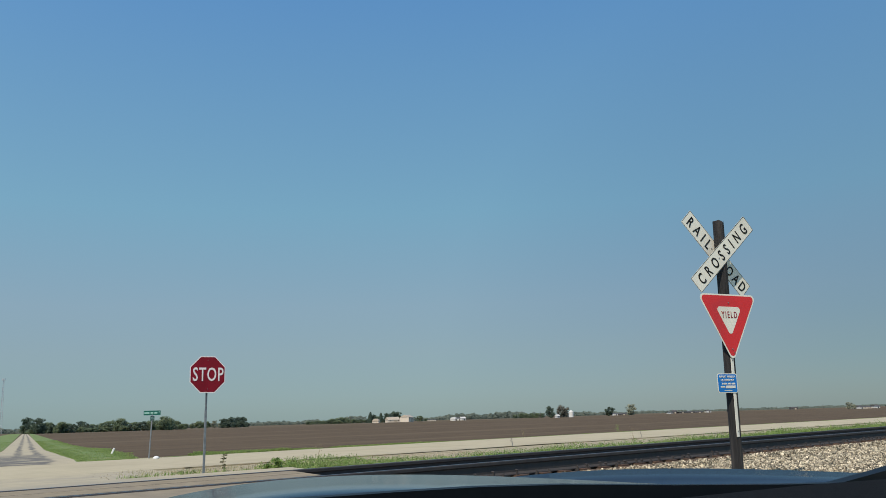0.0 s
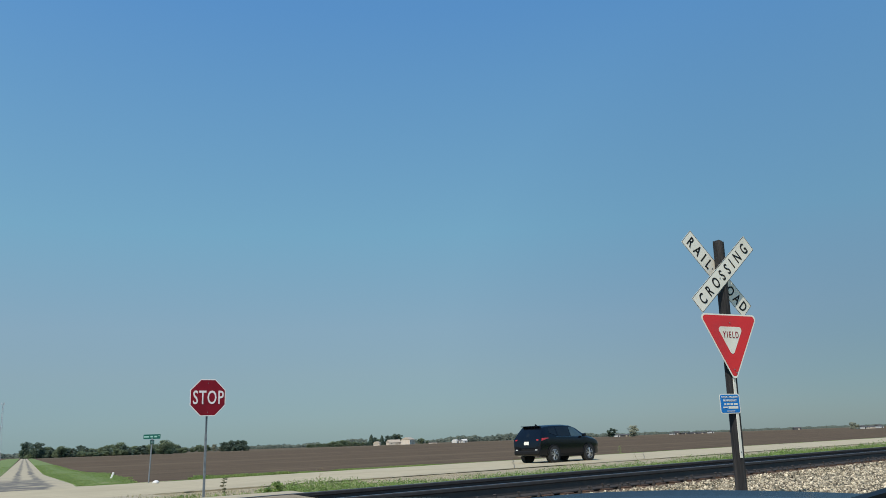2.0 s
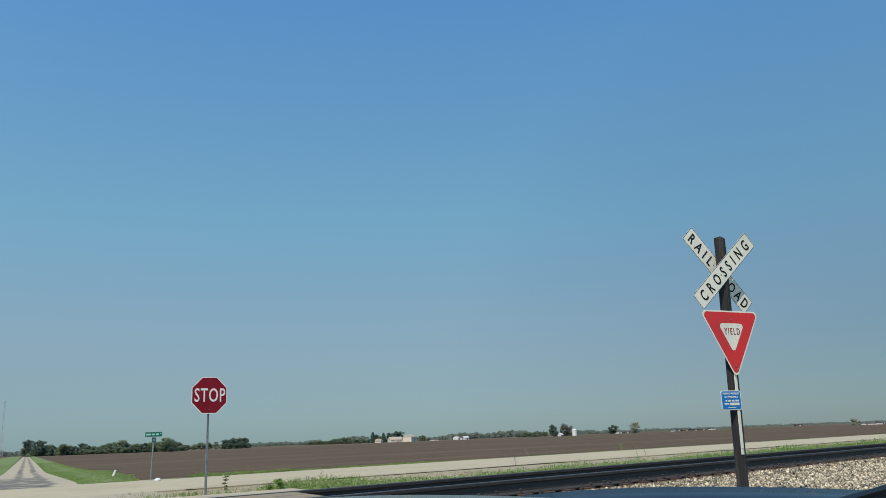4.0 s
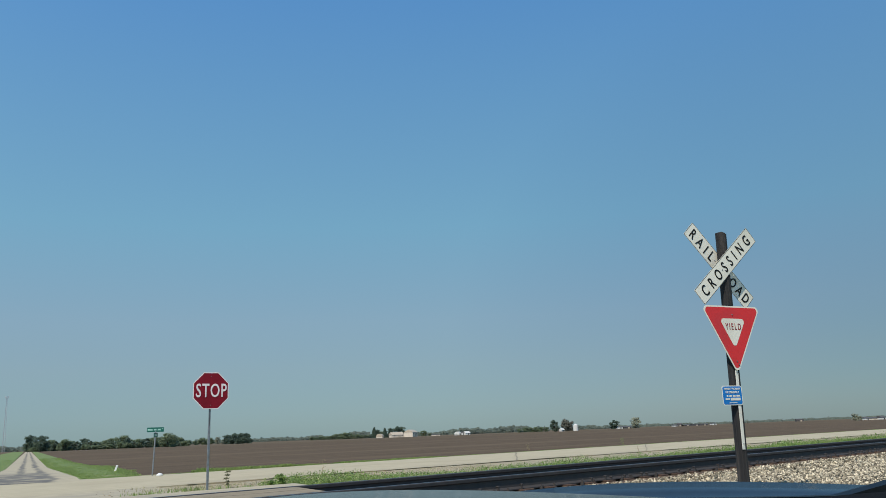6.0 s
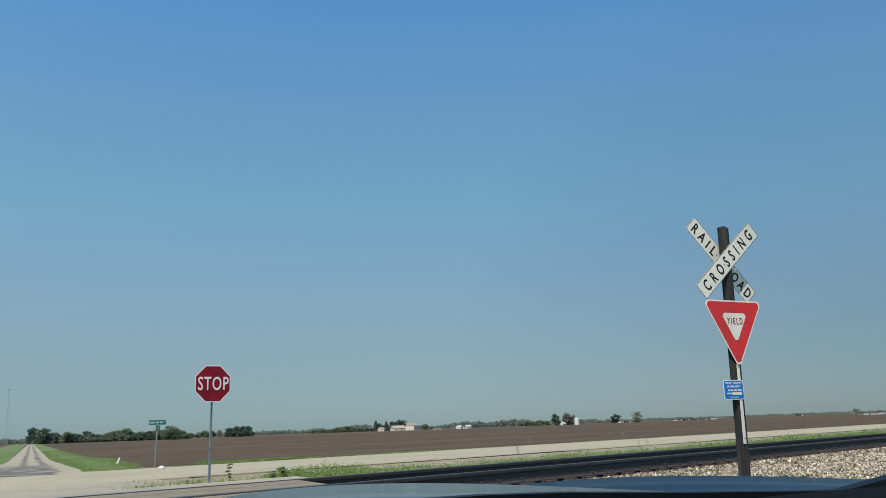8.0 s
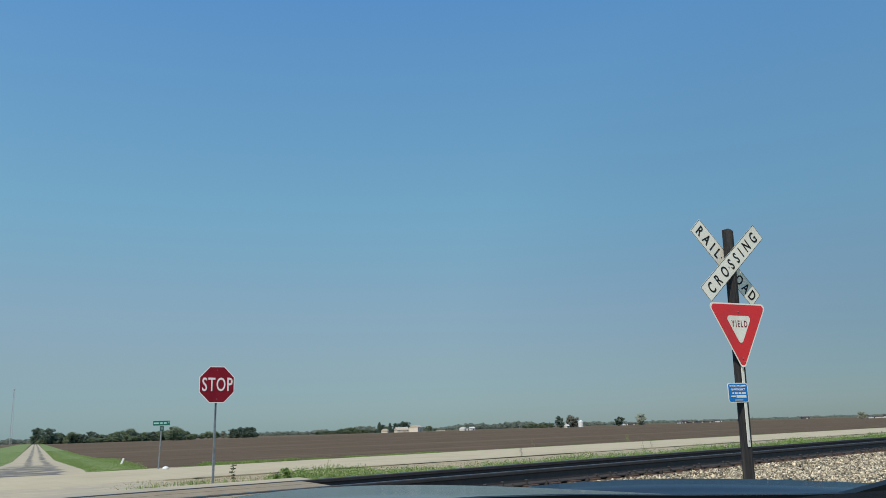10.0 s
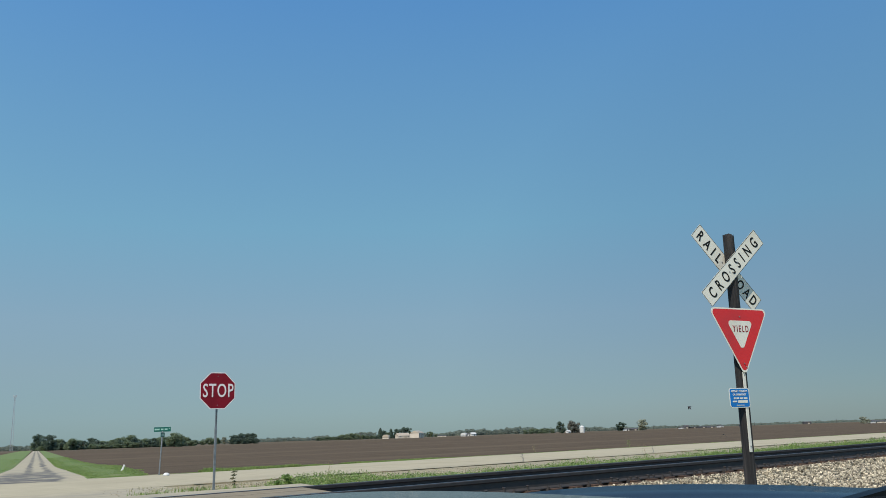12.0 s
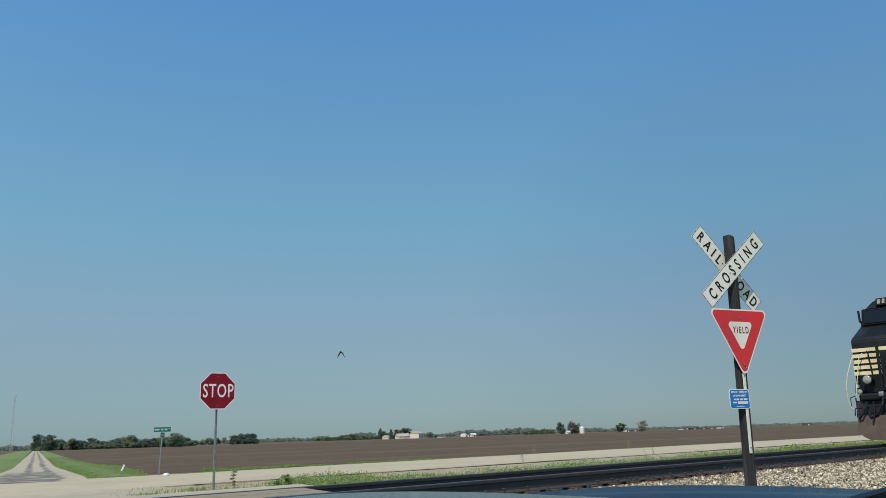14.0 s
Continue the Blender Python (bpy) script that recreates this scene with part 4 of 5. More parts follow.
# ---- the locomotive ----
def locomotive():
    """Front at x = 0, body behind it toward +x, z from the railhead."""
    lo = tagged(new("locomotive"), "black freight locomotive with cream stripes on its blunt nose", "locomotive")
    # nose: wide, blunt, its top rising to the windscreen
    side = [(0.0, 1.40), (0.0, 2.92), (0.05, 3.02), (0.95, 3.46), (0.95, 1.40)]

    def wedge(outline, half, taper=0.0, bev=0.03):
        bm = prism(outline, -half, half)
        if taper:
            for v in bm.verts:
                if v.co.x < 0.4:
                    v.co.y *= 1 - taper
        bmesh.ops.bevel(bm, geom=bm.edges[:], offset=bev, segments=2, affect="EDGES")
        return bm
    part("nose", wedge(side, 1.41, 0.02), M_LOCO, lo)
    cab = [(0.85, 1.35), (0.85, 3.42), (1.00, 3.92), (1.35, 4.24), (4.9, 4.34), (5.1, 4.0), (5.1, 1.35)]
    shell = wedge(cab, 1.55, 0, 0.06)
    for v in shell.verts:
        v.co.y *= 0.90 - 0.20 * min(1.0, max(0.0, (v.co.z - 3.80) / 0.5))
    part("cab", shell, M_LOCO, lo)
    for i in range(5):
        z = 2.66 - i * 0.168
        st = part("cream_stripe", box(0.02, 2.78, 0.105, pose(-0.010, 0, z), 0.004), M_CREAM, lo, "cream-yellow painted stripe")
    part("nose_door", box(0.05, 0.62, 1.10, pose(-0.03, 0.30, 2.02), 0.02), M_LOCO, lo)
    part("door_frame", box(0.04, 0.08, 1.30, pose(-0.035, 0.66, 2.10), 0.01), M_TRIM, lo)
    for y in (-0.78, 0.78):
        pane = part("windscreen", box(0.03, 1.16, 0.42, pose(0, 0, 0), 0.03, 3), M_TINT, lo, "dark cab windscreen")
        pane.matrix_local = pose(0.885, y * 0.87, 3.70, 0, 16, 0)
        rim = part("windscreen_frame", box(0.03, 1.28, 0.52, pose(0, 0, 0), 0.04, 3), M_TRIM, lo)
        rim.matrix_local = pose(0.90, y * 0.87, 3.70, 0, 16, 0)
        nb = part("number_board", box(0.10, 0.62, 0.26, pose(0, 0, 0), 0.03), M_TRIM, lo)
        nb.matrix_local = pose(1.10, y * 0.80, 4.13, 0, 24, 0)
        bar = bmesh.new()
        for k in range(4):
            add_box(bar, 0.01, 0.075, 0.15, pose(-0.052, -0.2 + k * 0.135, 0))
            add_box(bar, 0.012, 0.03, 0.04, pose(-0.052, -0.2 + k * 0.135, 0.03))
        part("text_bar", bar, M_GRIMECREAM, nb, "dull number bars")
        part("side_window", box(1.3, 0.03, 0.62, pose(3.6, math.copysign(1.395, y), 3.45), 0.02), M_TINT, lo)
        # ditch lights and brackets
        for (yy, zz, rr) in ((0.98, 1.79, 0.125), (1.22, 1.46, 0.07)):
            sy = math.copysign(yy, y)
            bm = bmesh.new()
            add_cyl(bm, rr * 1.15, rr * 0.8, (-0.22, sy, zz), (0.02, sy, zz), 20)
            h = part("lamp_housing", bm, M_TRIM, lo)
            bm = bmesh.new()
            bmesh.ops.create_uvsphere(bm, u_segments=16, v_segments=8, radius=rr, matrix=Matrix.Translation((-0.22, sy, zz)) @ Matrix.Diagonal((0.35, 1, 1, 1)))
            part("lamp_lens", bm, M_LAMP, h, "round clear headlamp", True)
        s = math.copysign(1, y)
        part("handrail", tube([(-0.10, s * 1.30, 2.52), (-0.16, s * 1.36, 2.42), (-0.26, s * 1.50, 1.95), (-0.30, s * 1.55, 1.62), (-0.30, s * 1.55, 1.25), (-0.26, s * 1.50, 1.00), (-0.15, s * 1.38, 0.94)], 0.012), M_CREAM, lo, "pale bent grab rail")
        part("handrail", tube([(-0.12, s * 1.05, 2.55), (-0.18, s * 1.12, 2.50), (-0.2, s * 1.24, 1.9), (-0.2, s * 1.36, 1.3)], 0.013), M_CREAM, lo)
        part("handrail", tube([(-0.12, s * 0.92, 2.60), (-0.2, s * 0.86, 2.55), (-0.2, s * 0.80, 1.8)], 0.022), M_TRIM, lo)
        steps = bmesh.new()
        for k in range(4):
            add_box(steps, 0.30, 0.40, 0.03, pose(0.05, s * 1.22, 0.35 + k * 0.28))
        add_box(steps, 0.02, 0.03, 0.5, pose(-0.08, s * 1.42, 1.05))
        add_box(steps, 0.02, 0.03, 1.1, pose(-0.08, s * 1.06, 0.8))
        part("step_ladder", steps, M_TRIM, lo)
        part("mu_hose", tube([(-0.30, s * 0.55, 1.32), (-0.42, s * 0.58, 1.05), (-0.46, s * 0.72, 0.80), (-0.42, s * 0.92, 0.72), (-0.34, s * 1.0, 0.82)], 0.035), M_TRIM, lo, "black hanging hose")
        part("air_hose", tube([(-0.34, s * 1.02, 1.16), (-0.44, s * 1.06, 0.95), (-0.48, s * 1.16, 0.76), (-0.44, s * 1.24, 0.70), (-0.36, s * 1.27, 0.80)], 0.028), M_TRIM, lo, "black hanging air hose")
        part("air_hose", tube([(-0.34, s * 0.84, 1.16), (-0.46, s * 0.80, 0.86), (-0.52, s * 0.86, 0.55)], 0.024), M_TRIM, lo, "black hanging air hose")
        part("uncoupling_lever", tube([(-0.36, s * 0.30, 1.05), (-0.42, s * 0.9, 1.02), (-0.42, s * 1.34, 0.98), (-0.42, s * 1.36, 0.78)], 0.016), M_TRIM, lo)
        part("stair_edge", tube([(-0.12, s * 1.36, 1.36), (-0.20, s * 1.52, 1.30), (-0.20, s * 1.52, 1.05)], 0.012), M_TRIM, lo)
        part("grab_iron", tube([(-0.04, s * 1.30, 1.75), (-0.12, s * 1.36, 1.70), (-0.12, s * 1.40, 1.42)], 0.011), M_GALV, lo)
        part("class_light", box(0.08, 0.10, 0.10, pose(-0.04, s * 1.34, 1.62), 0.02), M_CLEAR, lo)
        part("hose_coupling", box(0.12, 0.14, 0.14, pose(-0.32, s * 0.60, 1.36), 0.03), M_GALV, lo)
        part("mirror", tube([(0.95, s * 1.34, 3.55), (0.90, s * 1.39, 3.58), (0.90, s * 1.40, 3.92)], 0.035), M_TRIM, lo)
    part("anticlimber", box(0.50, 2.40, 0.20, pose(-0.08, 0, 1.30), 0.05), M_LOCO, lo)
    part("pilot", prism([(-0.20, 1.18), (-0.30, 0.72), (-0.34, 0.70), (-0.10, 1.20), (0.2, 1.2), (0.2, 0.7)][0:2] + [(0.2, 0.72), (0.2, 1.18)], -1.38, 1.38, None, 0.02), M_LOCO, lo)
    plow = bmesh.new()
    rows = []
    for y in np.linspace(-1.34, 1.34, 15):
        k = 1 - abs(y) / 1.34
        low = 0.10 + 0.28 * max(0.0, (abs(y) - 0.9) / 0.44) ** 2
        rows.append([plow.verts.new(p) for p in ((-0.30 - 0.25 * k, y, 0.78), (-0.42 - 0.30 * k, y, 0.42), (-0.48 - 0.34 * k, y, low), (-0.10, y, low), (-0.10, y, 0.78))])
    for r, s in zip(rows[:-1], rows[1:]):
        for j in range(5):
            plow.faces.new((r[j], s[j], s[(j + 1) % 5], r[(j + 1) % 5]))
    plow.faces.new(rows[0])
    plow.faces.new(rows[-1][::-1])
    bmesh.ops.recalc_face_normals(plow, faces=plow.faces)
    part("snow_plow", plow, M_GRIME, lo, "plow grimed brown with dust")
    part("coupler", box(0.75, 0.30, 0.32, pose(-0.65, 0, 0.86), 0.08, 3), M_GRIME, lo)
    hl = part("headlamp_box", box(0.12, 0.60, 0.26, pose(1.16, 0, 4.16), 0.05), M_TRIM, lo)
    for y in (-0.14, 0.14):
        bm = bmesh.new()
        bmesh.ops.create_uvsphere(bm, u_segments=14, v_segments=8, radius=0.1, matrix=pose(1.09, y, 4.16) @ Matrix.Diagonal((0.3, 1, 1, 1)))
        part("lamp_lens", bm, M_LAMP, hl)
    for y in (-1.0, -0.3, 0.4, 0.9):
        part("horn", tube([(2.6, y * 0.3, 4.30), (2.6, y * 0.3, 4.42), (2.3, y * 0.3, 4.44)], 0.05), M_TRIM, lo)
    # frame, long hood, tank, bogies
    part("deck", box(21.0, 3.05, 0.22, pose(10.9, 0, 1.28), 0.03), M_LOCO, lo)
    part("long_hood", box(14.5, 1.9, 2.55, pose(12.6, 0, 2.65), 0.08), M_LOCO, lo)
    part("radiator_hood", box(4.0, 3.0, 0.9, pose(18.2, 0, 3.95), 0.1), M_LOCO, lo)
    part("fuel_tank", box(6.2, 2.5, 0.85, pose(10.5, 0, 0.72), 0.2, 3), M_TRIM, lo)
    for k in range(9):
        part("hood_door", box(1.1, 0.03, 1.6, pose(6.4 + k * 1.35, -0.962, 2.45), 0.01), M_LOCO, lo)
        part("rail_stanchion", tube([(6.0 + k * 1.7, -1.46, 1.38), (6.0 + k * 1.7, -1.46, 2.35)], 0.018), M_TRIM, lo)
    part("handrail", tube([(5.3, -1.46, 2.35), (20.4, -1.46, 2.35)], 0.02), M_TRIM, lo)
    wh = bmesh.new()
    add_cyl(wh, 0.53, 0.53, (0, -0.07, 0), (0, 0.07, 0), 28)
    add_cyl(wh, 0.56, 0.56, (0, 0.05, 0), (0, 0.08, 0), 28)
    wh_me = mesh("wheel", wh, M_GRIME)
    for bx in (4.2, 17.2):
        part("bogie_frame", box(4.6, 2.3, 0.42, pose(bx, 0, 0.75), 0.1), M_TRIM, lo)
        for dx in (-1.85, 0, 1.85):
            for y in (-0.75, 0.75):
                piece("wheel", wh_me, lo, pose(bx + dx, y, 0.53, 0, 0, 0 if y < 0 else 180))
    return lo


loco = locomotive()


# ---- birds ----
def bird(label):
    """Flies toward +x."""
    b = tagged(new("bird"), label, "bird", "birds over the field")
    bm = bmesh.new()
    rows = []
    for x, r in ((-0.13, 0.010), (-0.08, 0.028), (0.0, 0.042), (0.07, 0.035), (0.11, 0.024), (0.135, 0.024), (0.155, 0.016), (0.18, 0.002)):
        rows.append([bm.verts.new((x, r * math.cos(math.tau * i / 10), r * math.sin(math.tau * i / 10) + (0.012 if x > 0.1 else 0))) for i in range(10)])
    for r, s in zip(rows[:-1], rows[1:]):
        for i in range(10):
            bm.faces.new((r[i], s[i], s[(i + 1) % 10], r[(i + 1) % 10]))
    bm.faces.new(rows[0])
    bm.faces.new(rows[-1][::-1])
    bmesh.ops.recalc_face_normals(bm, faces=bm.faces)
    part("body", bm, M_BIRD, b, "", True)
    part("tail", prism([(-0.25, 0), (-0.11, -0.004), (-0.11, 0.008), (-0.25, 0.003)], -0.022, 0.022), M_BIRD, b)
    wings = []
    for s in (1, -1):
        w = bmesh.new()
        out = [(0.06, 0), (0.075, 0.10), (0.05, 0.20), (-0.03, 0.30), (-0.05, 0.20), (-0.07, 0.10), (-0.06, 0)]
        lo_, hi = [w.verts.new((x, s * y, -0.004)) for x, y in out], [w.verts.new((x, s * y, 0.004)) for x, y in out]
        w.faces.new(lo_)
        w.faces.new(hi[::-1])
        for i in range(len(out)):
            j = (i + 1) % len(out)
            w.faces.new((lo_[i], hi[i], hi[j], lo_[j]))
        bmesh.ops.recalc_face_normals(w, faces=w.faces)
        # right wing gets a paler copy of the feather, light painted into its colour
        ob = part("wing", w, M_BIRD if s > 0 else M_BIRDLIT, b)
        ob.matrix_local = pose(0.02, s * 0.03, 0.015)
        wings.append((ob, s))
    return b, wings


bird_near, wings_near = bird("dark dove-like bird flying up past the signpost")
bird_far, wings_far = bird("small dark bird gliding low over the field")

# ---- ties, plates and spikes ----
tie_me = mesh("tie", box(0.23, 2.6, 0.18, Matrix.Identity(4), 0.012, 1), M_TIE)
plate_me = mesh("tie_plate", box(0.19, 0.36, 0.02, Matrix.Identity(4), 0.004, 1), M_RUST)
sp = bmesh.new()
add_box(sp, 0.022, 0.022, 0.09, pose(0, 0, 0))
add_box(sp, 0.035, 0.05, 0.022, pose(0, 0.01, 0.045), 0.006, 1)
spike_me = mesh("spike", sp, M_RAIL)
an = prism([(-0.045, -0.05), (0.03, -0.05), (0.03, -0.025), (-0.012, -0.008), (-0.014, 0.032), (-0.034, 0.038), (-0.045, 0.015)], -0.012, 0.012, None, 0.003)
bmesh.ops.rotate(an, cent=(0, 0, 0), matrix=Matrix.Rotation(radians(90), 3, "Z"), verts=an.verts)
anchor_me = mesh("rail_anchor", an, M_RAIL)
rng = random.Random(11)
for i in range(124):
    a = 6.53 + i * 0.4725 + rng.uniform(-0.02, 0.02)
    t = piece("tie", tie_me, track, track_m @ pose(a, 9.0 + rng.uniform(-0.05, 0.05), 0.295, 0, 0, rng.uniform(-1.2, 1.2)))
    if i < 70:
        piece("tie_plate", plate_me, track, track_m @ pose(a, RAIL_C[0], 0.395))
        for dx, dy in ((-0.06, -0.105), (0.06, -0.125)):
            if rng.random() < 0.55:
                continue
            piece("spike", spike_me, track, track_m @ pose(a + dx, RAIL_C[0] + dy, 0.40 + rng.uniform(0, 0.03), 0, 0, rng.uniform(-10, 10)))
        if i % 2 == 0:
            for dx in (-0.135, 0.135):
                piece("rail_anchor", anchor_me, track, track_m @ pose(a + dx, RAIL_C[0] - 0.075, 0.415 + rng.uniform(-0.008, 0.008), rng.uniform(-8, 8), 0, 0))
bm = bmesh.new()
for i in range(150):
    add_box(bm, 0.23, 2.6, 0.18, track_m @ pose(65.2 + i * 0.4725, 9.0, 0.295))
for i in range(60):
    add_box(bm, 0.23, 2.6, 0.18, track_m @ pose(-4.0 - i * 0.53, 9.0, 0.295))
tagged(part("distant_ties", bm, M_TIE, track), kind="stuff")


# ---- ballast ----
def rocks(n, a0, a1, c0, c1, r0, r1, seed, heap=0.0):
    g = np.random.default_rng(seed)
    a = a0 + (a1 - a0) * g.random(n) ** 1.35
    c = c0 + (c1 - c0) * g.random(n)
    keep = 0.96 * a - 0.279 * c > 4.2
    a, c = a[keep], c[keep]
    n = len(a)
    z = np.array([step(v, BASE) for v in c])
    q = g.normal(size=(n, 4))
    q /= np.linalg.norm(q, axis=1)[:, None]
    w, x, y, s = q.T
    rot = np.stack([np.stack([1 - 2 * (y * y + s * s), 2 * (x * y - s * w), 2 * (x * s + y * w)], 1),
                    np.stack([2 * (x * y + s * w), 1 - 2 * (x * x + s * s), 2 * (y * s - x * w)], 1),
                    np.stack([2 * (x * s - y * w), 2 * (y * s + x * w), 1 - 2 * (x * x + y * y)], 1)], 1)
    size = (r0 + (r1 - r0) * g.random(n) ** 1.6)[:, None] * (0.5 + 0.8 * g.random((n, 3)))
    m = np.zeros((n, 3, 4))
    m[:, :, :3] = rot * size[:, None, :]
    m[:, 0, 3] = a * AX.x + c * CX.x
    m[:, 1, 3] = a * AX.y + c * CX.y
    m[:, 2, 3] = z + 0.1 * size.mean(1) + (0.045 + heap) * g.random(n)
    return m


ico = bmesh.new()
bmesh.ops.create_icosphere(ico, subdivisions=1, radius=1)
g0 = random.Random(3)
for v in ico.verts:
    v.co *= g0.uniform(0.62, 1.25)
ICO_V = [tuple(v.co) for v in ico.verts]
ICO_F = [tuple(v.index for v in f.verts) for f in ico.faces]
ico.free()
scatter("ballast", ICO_V, ICO_F, np.concatenate([
    rocks(90000, 2.5, 60, 3.9, 7.55, 0.012, 0.029, 1),
    rocks(1500, 6, 40, 7.5, 7.9, 0.022, 0.038, 9),
    rocks(8000, 7, 34, 7.3, 7.8, 0.012, 0.026, 12, 0.055),
    rocks(6000, 6, 60, 8.25, 9.45, 0.03, 0.05, 2),
    rocks(5000, 6, 50, 10.2, 12.3, 0.03, 0.05, 3),
    rocks(9000, 55, 170, 3.9, 7.75, 0.05, 0.085, 4)]), M_STONE, "pale tan crushed-stone ballast beside the rails", "gravel")


# ---- grass and weeds ----
BLADE_V = [(-0.5, 0, 0), (0.5, 0, 0), (0.30, 0.10, 0.55), (-0.30, 0.10, 0.55), (0.0, 0.32, 1.0)]
BLADE_F = [(0, 1, 2), (0, 2, 3), (3, 2, 4)]


def blades(points, heights, widths, seed):
    g = np.random.default_rng(seed)
    n = len(points)
    t = g.random(n) * math.tau
    lean = g.normal(size=n) * 0.35
    m = np.zeros((n, 3, 4))
    m[:, 0, 0], m[:, 1, 0] = np.cos(t) * widths, np.sin(t) * widths
    m[:, 0, 1], m[:, 1, 1] = -np.sin(t) * heights, np.cos(t) * heights
    m[:, 0, 2], m[:, 1, 2], m[:, 2, 2] = -np.sin(t) * lean * heights, np.cos(t) * lean * heights, heights
    m[:, :, 3] = points
    return m


def patchy(a, c, s=0.35):
    return noise.noise((a * s, c * s * 1.6, 4.0))


def trackside():
    """The rough grass between the railway and the highway."""
    g = np.random.default_rng(21)
    pts, hs, ws = [], [], []
    while len(pts) < 90000:
        a, c = 7.0 + 120 * g.random() ** 1.55, 12.0 + 5.0 * g.random() ** 1.5
        lat = 0.96 * a - 0.279 * c
        p = patchy(a, c)
        if lat < 4.2 + 0.4 * p or g.random() > 0.55 + 1.1 * p:
            continue
        pts.append(tuple(ac(a, c, ground_z(a, c) - 0.01)))
        tall = 0.055 + 0.09 * min(1.0, max(0.0, (a - 11) / 6)) + min(0.10, 0.003 * max(0, a - 8)) + 0.20 * max(0, patchy(a, c, 0.8)) + 0.30 * max(0, patchy(a, c, 0.22))
        hs.append(tall * (0.4 + 0.6 * min(1.0, max(0.0, (a - 10) / 6))) * (0.5 + g.random() * 0.8) * (1.0 - 0.10 * max(0, c - 14)))
        ws.append(0.008 + 0.012 * g.random() + 0.0006 * a)
    return blades(np.array(pts), np.maximum(0.05, np.array(hs)), np.array(ws), 22)


scatter("trackside_grass", BLADE_V, BLADE_F, trackside(), M_BLADE, "rough green spring grass between railway and highway", "grass")


LEAF_V = [(-1, 0, 0), (-0.2, 0.55, 0.12), (1, 0, 0.05), (-0.1, -0.6, 0.1)]
LEAF_F = [(0, 1, 2, 3)]


def weed_leaves():
    """Broad leaves in low clumps among the trackside grass."""
    g = np.random.default_rng(25)
    out = []
    while len(out) < 120000:
        a, c = 7.5 + 110 * g.random() ** 1.8, 12.6 + 3.2 * g.random()
        if 0.96 * a - 0.279 * c < 4.2 + 0.3 * patchy(a, c, 1.1):
            continue
        top = 0.29 + 0.20 * patchy(a, c, 0.9) + 0.11 * patchy(a, c, 0.25) + 0.16 * patchy(a, c, 2.3)
        top *= 0.72 + 0.20 * min(1.0, max(0.0, (a - 11) / 7))
        if top < 0.03:
            continue
        s = 0.008 + 0.013 * g.random() + 0.00045 * a
        row = np.zeros((3, 4))
        row[:, :3] = np.array(Euler((g.normal() * 0.8, g.normal() * 0.8, g.random() * 6.28)).to_matrix()) * (s, s * 0.6, s)
        row[:, 3] = ac(a, c, ground_z(a, c) + top * g.random() ** 0.6)
        out.append(row)
    return np.array(out)


scatter("trackside_weeds", LEAF_V, LEAF_F, weed_leaves(), M_WEED, "low clumps of leafy green weeds along the railway", "weeds")


def far_edge():
    """Grass on the far highway edge: two full stretches, then a thin fringe."""
    g = np.random.default_rng(31)
    pts, hs, ws = [], [], []
    while len(pts) < 30000:
        a, c = 14 + 90 * g.random() ** 1.6, 33.35 + 2.2 * g.random()
        full = 0.25 if a < 17.0 else 1.0 if a < 23.0 else 0.05 if a < 24.3 else 0.9 if a < 30.5 else 0.16
        lie = (c - 33.35) / 2.2
        if g.random() > full * (0.8 + patchy(a, c, 0.6)) or lie > (0.9 if full > 0.5 else 0.45) + 0.4 * patchy(a, 7, 0.7):
            continue
        pts.append(tuple(ac(a, c, ground_z(a, c) - 0.01)))
        hs.append((0.03 + 0.055 * g.random() + 0.07 * max(0.0, patchy(a, c, 0.5))) * (1.7 if 17.3 < a < 21 else 1 if full > 0.5 else 0.6))
        ws.append(0.016 + 0.02 * g.random())
    return blades(np.array(pts), np.array(hs), np.array(ws), 32)


scatter("field_edge_grass", BLADE_V, BLADE_F, far_edge(), M_BLADE, "green grass along the far highway edge", "grass")


def verge_blades():
    g = np.random.default_rng(41)
    pts, hs, ws = [], [], []
    while len(pts) < 36000:
        f = 34.7 + 150 * g.random() ** 1.8
        l = 1.85 + 5.2 * g.random()
        if rd(f, l).dot(CX) < 33.45:
            continue
        if l > verge_out(f) + 0.5 * noise.noise((f * 0.2, 5, 0)):
            continue
        if g.random() < 0.25:
            l = -1.95 - 0.0022 * f - 8 * g.random()
        p = rd(f, l)
        pts.append((p.x, p.y, drive_z(p) + 0.03))
        hs.append(0.012 + 0.03 * g.random() + 0.04 * max(0.0, noise.noise((f * 0.4, l * 0.8, 2))))
        ws.append(0.016 + 0.016 * g.random() + 0.0004 * f)
    return blades(np.array(pts), np.array(hs), np.array(ws), 42)


scatter("verge_grass", BLADE_V, BLADE_F, verge_blades(), M_VERGE, "short green verge grass beside the farm road", "grass")


def tufts():
    g = np.random.default_rng(51)
    pts, hs, ws = [], [], []
    for k in range(80):
        c = 14.8 + 5.4 * g.random()
        lat = 2.3 + 2.9 * g.random() - 0.1 * (c - 17)
        a = (lat + 0.279 * c) / 0.96
        for j in range(int(6 + 26 * g.random() ** 2)):
            x, y = a + g.normal() * 0.14, c + g.normal() * 0.10
            pts.append(tuple(ac(x, y, max(ground_z(x, y), drive_z(ac(x, y))) - 0.01)))
            hs.append(0.03 + 0.09 * g.random())
            ws.append(0.012 + 0.014 * g.random())
    return blades(np.array(pts), np.array(hs), np.array(ws), 52)


scatter("gravel_tufts", BLADE_V, BLADE_F, tufts(), M_WEED, "sparse weed tufts in the gravel round the stop sign", "grass")


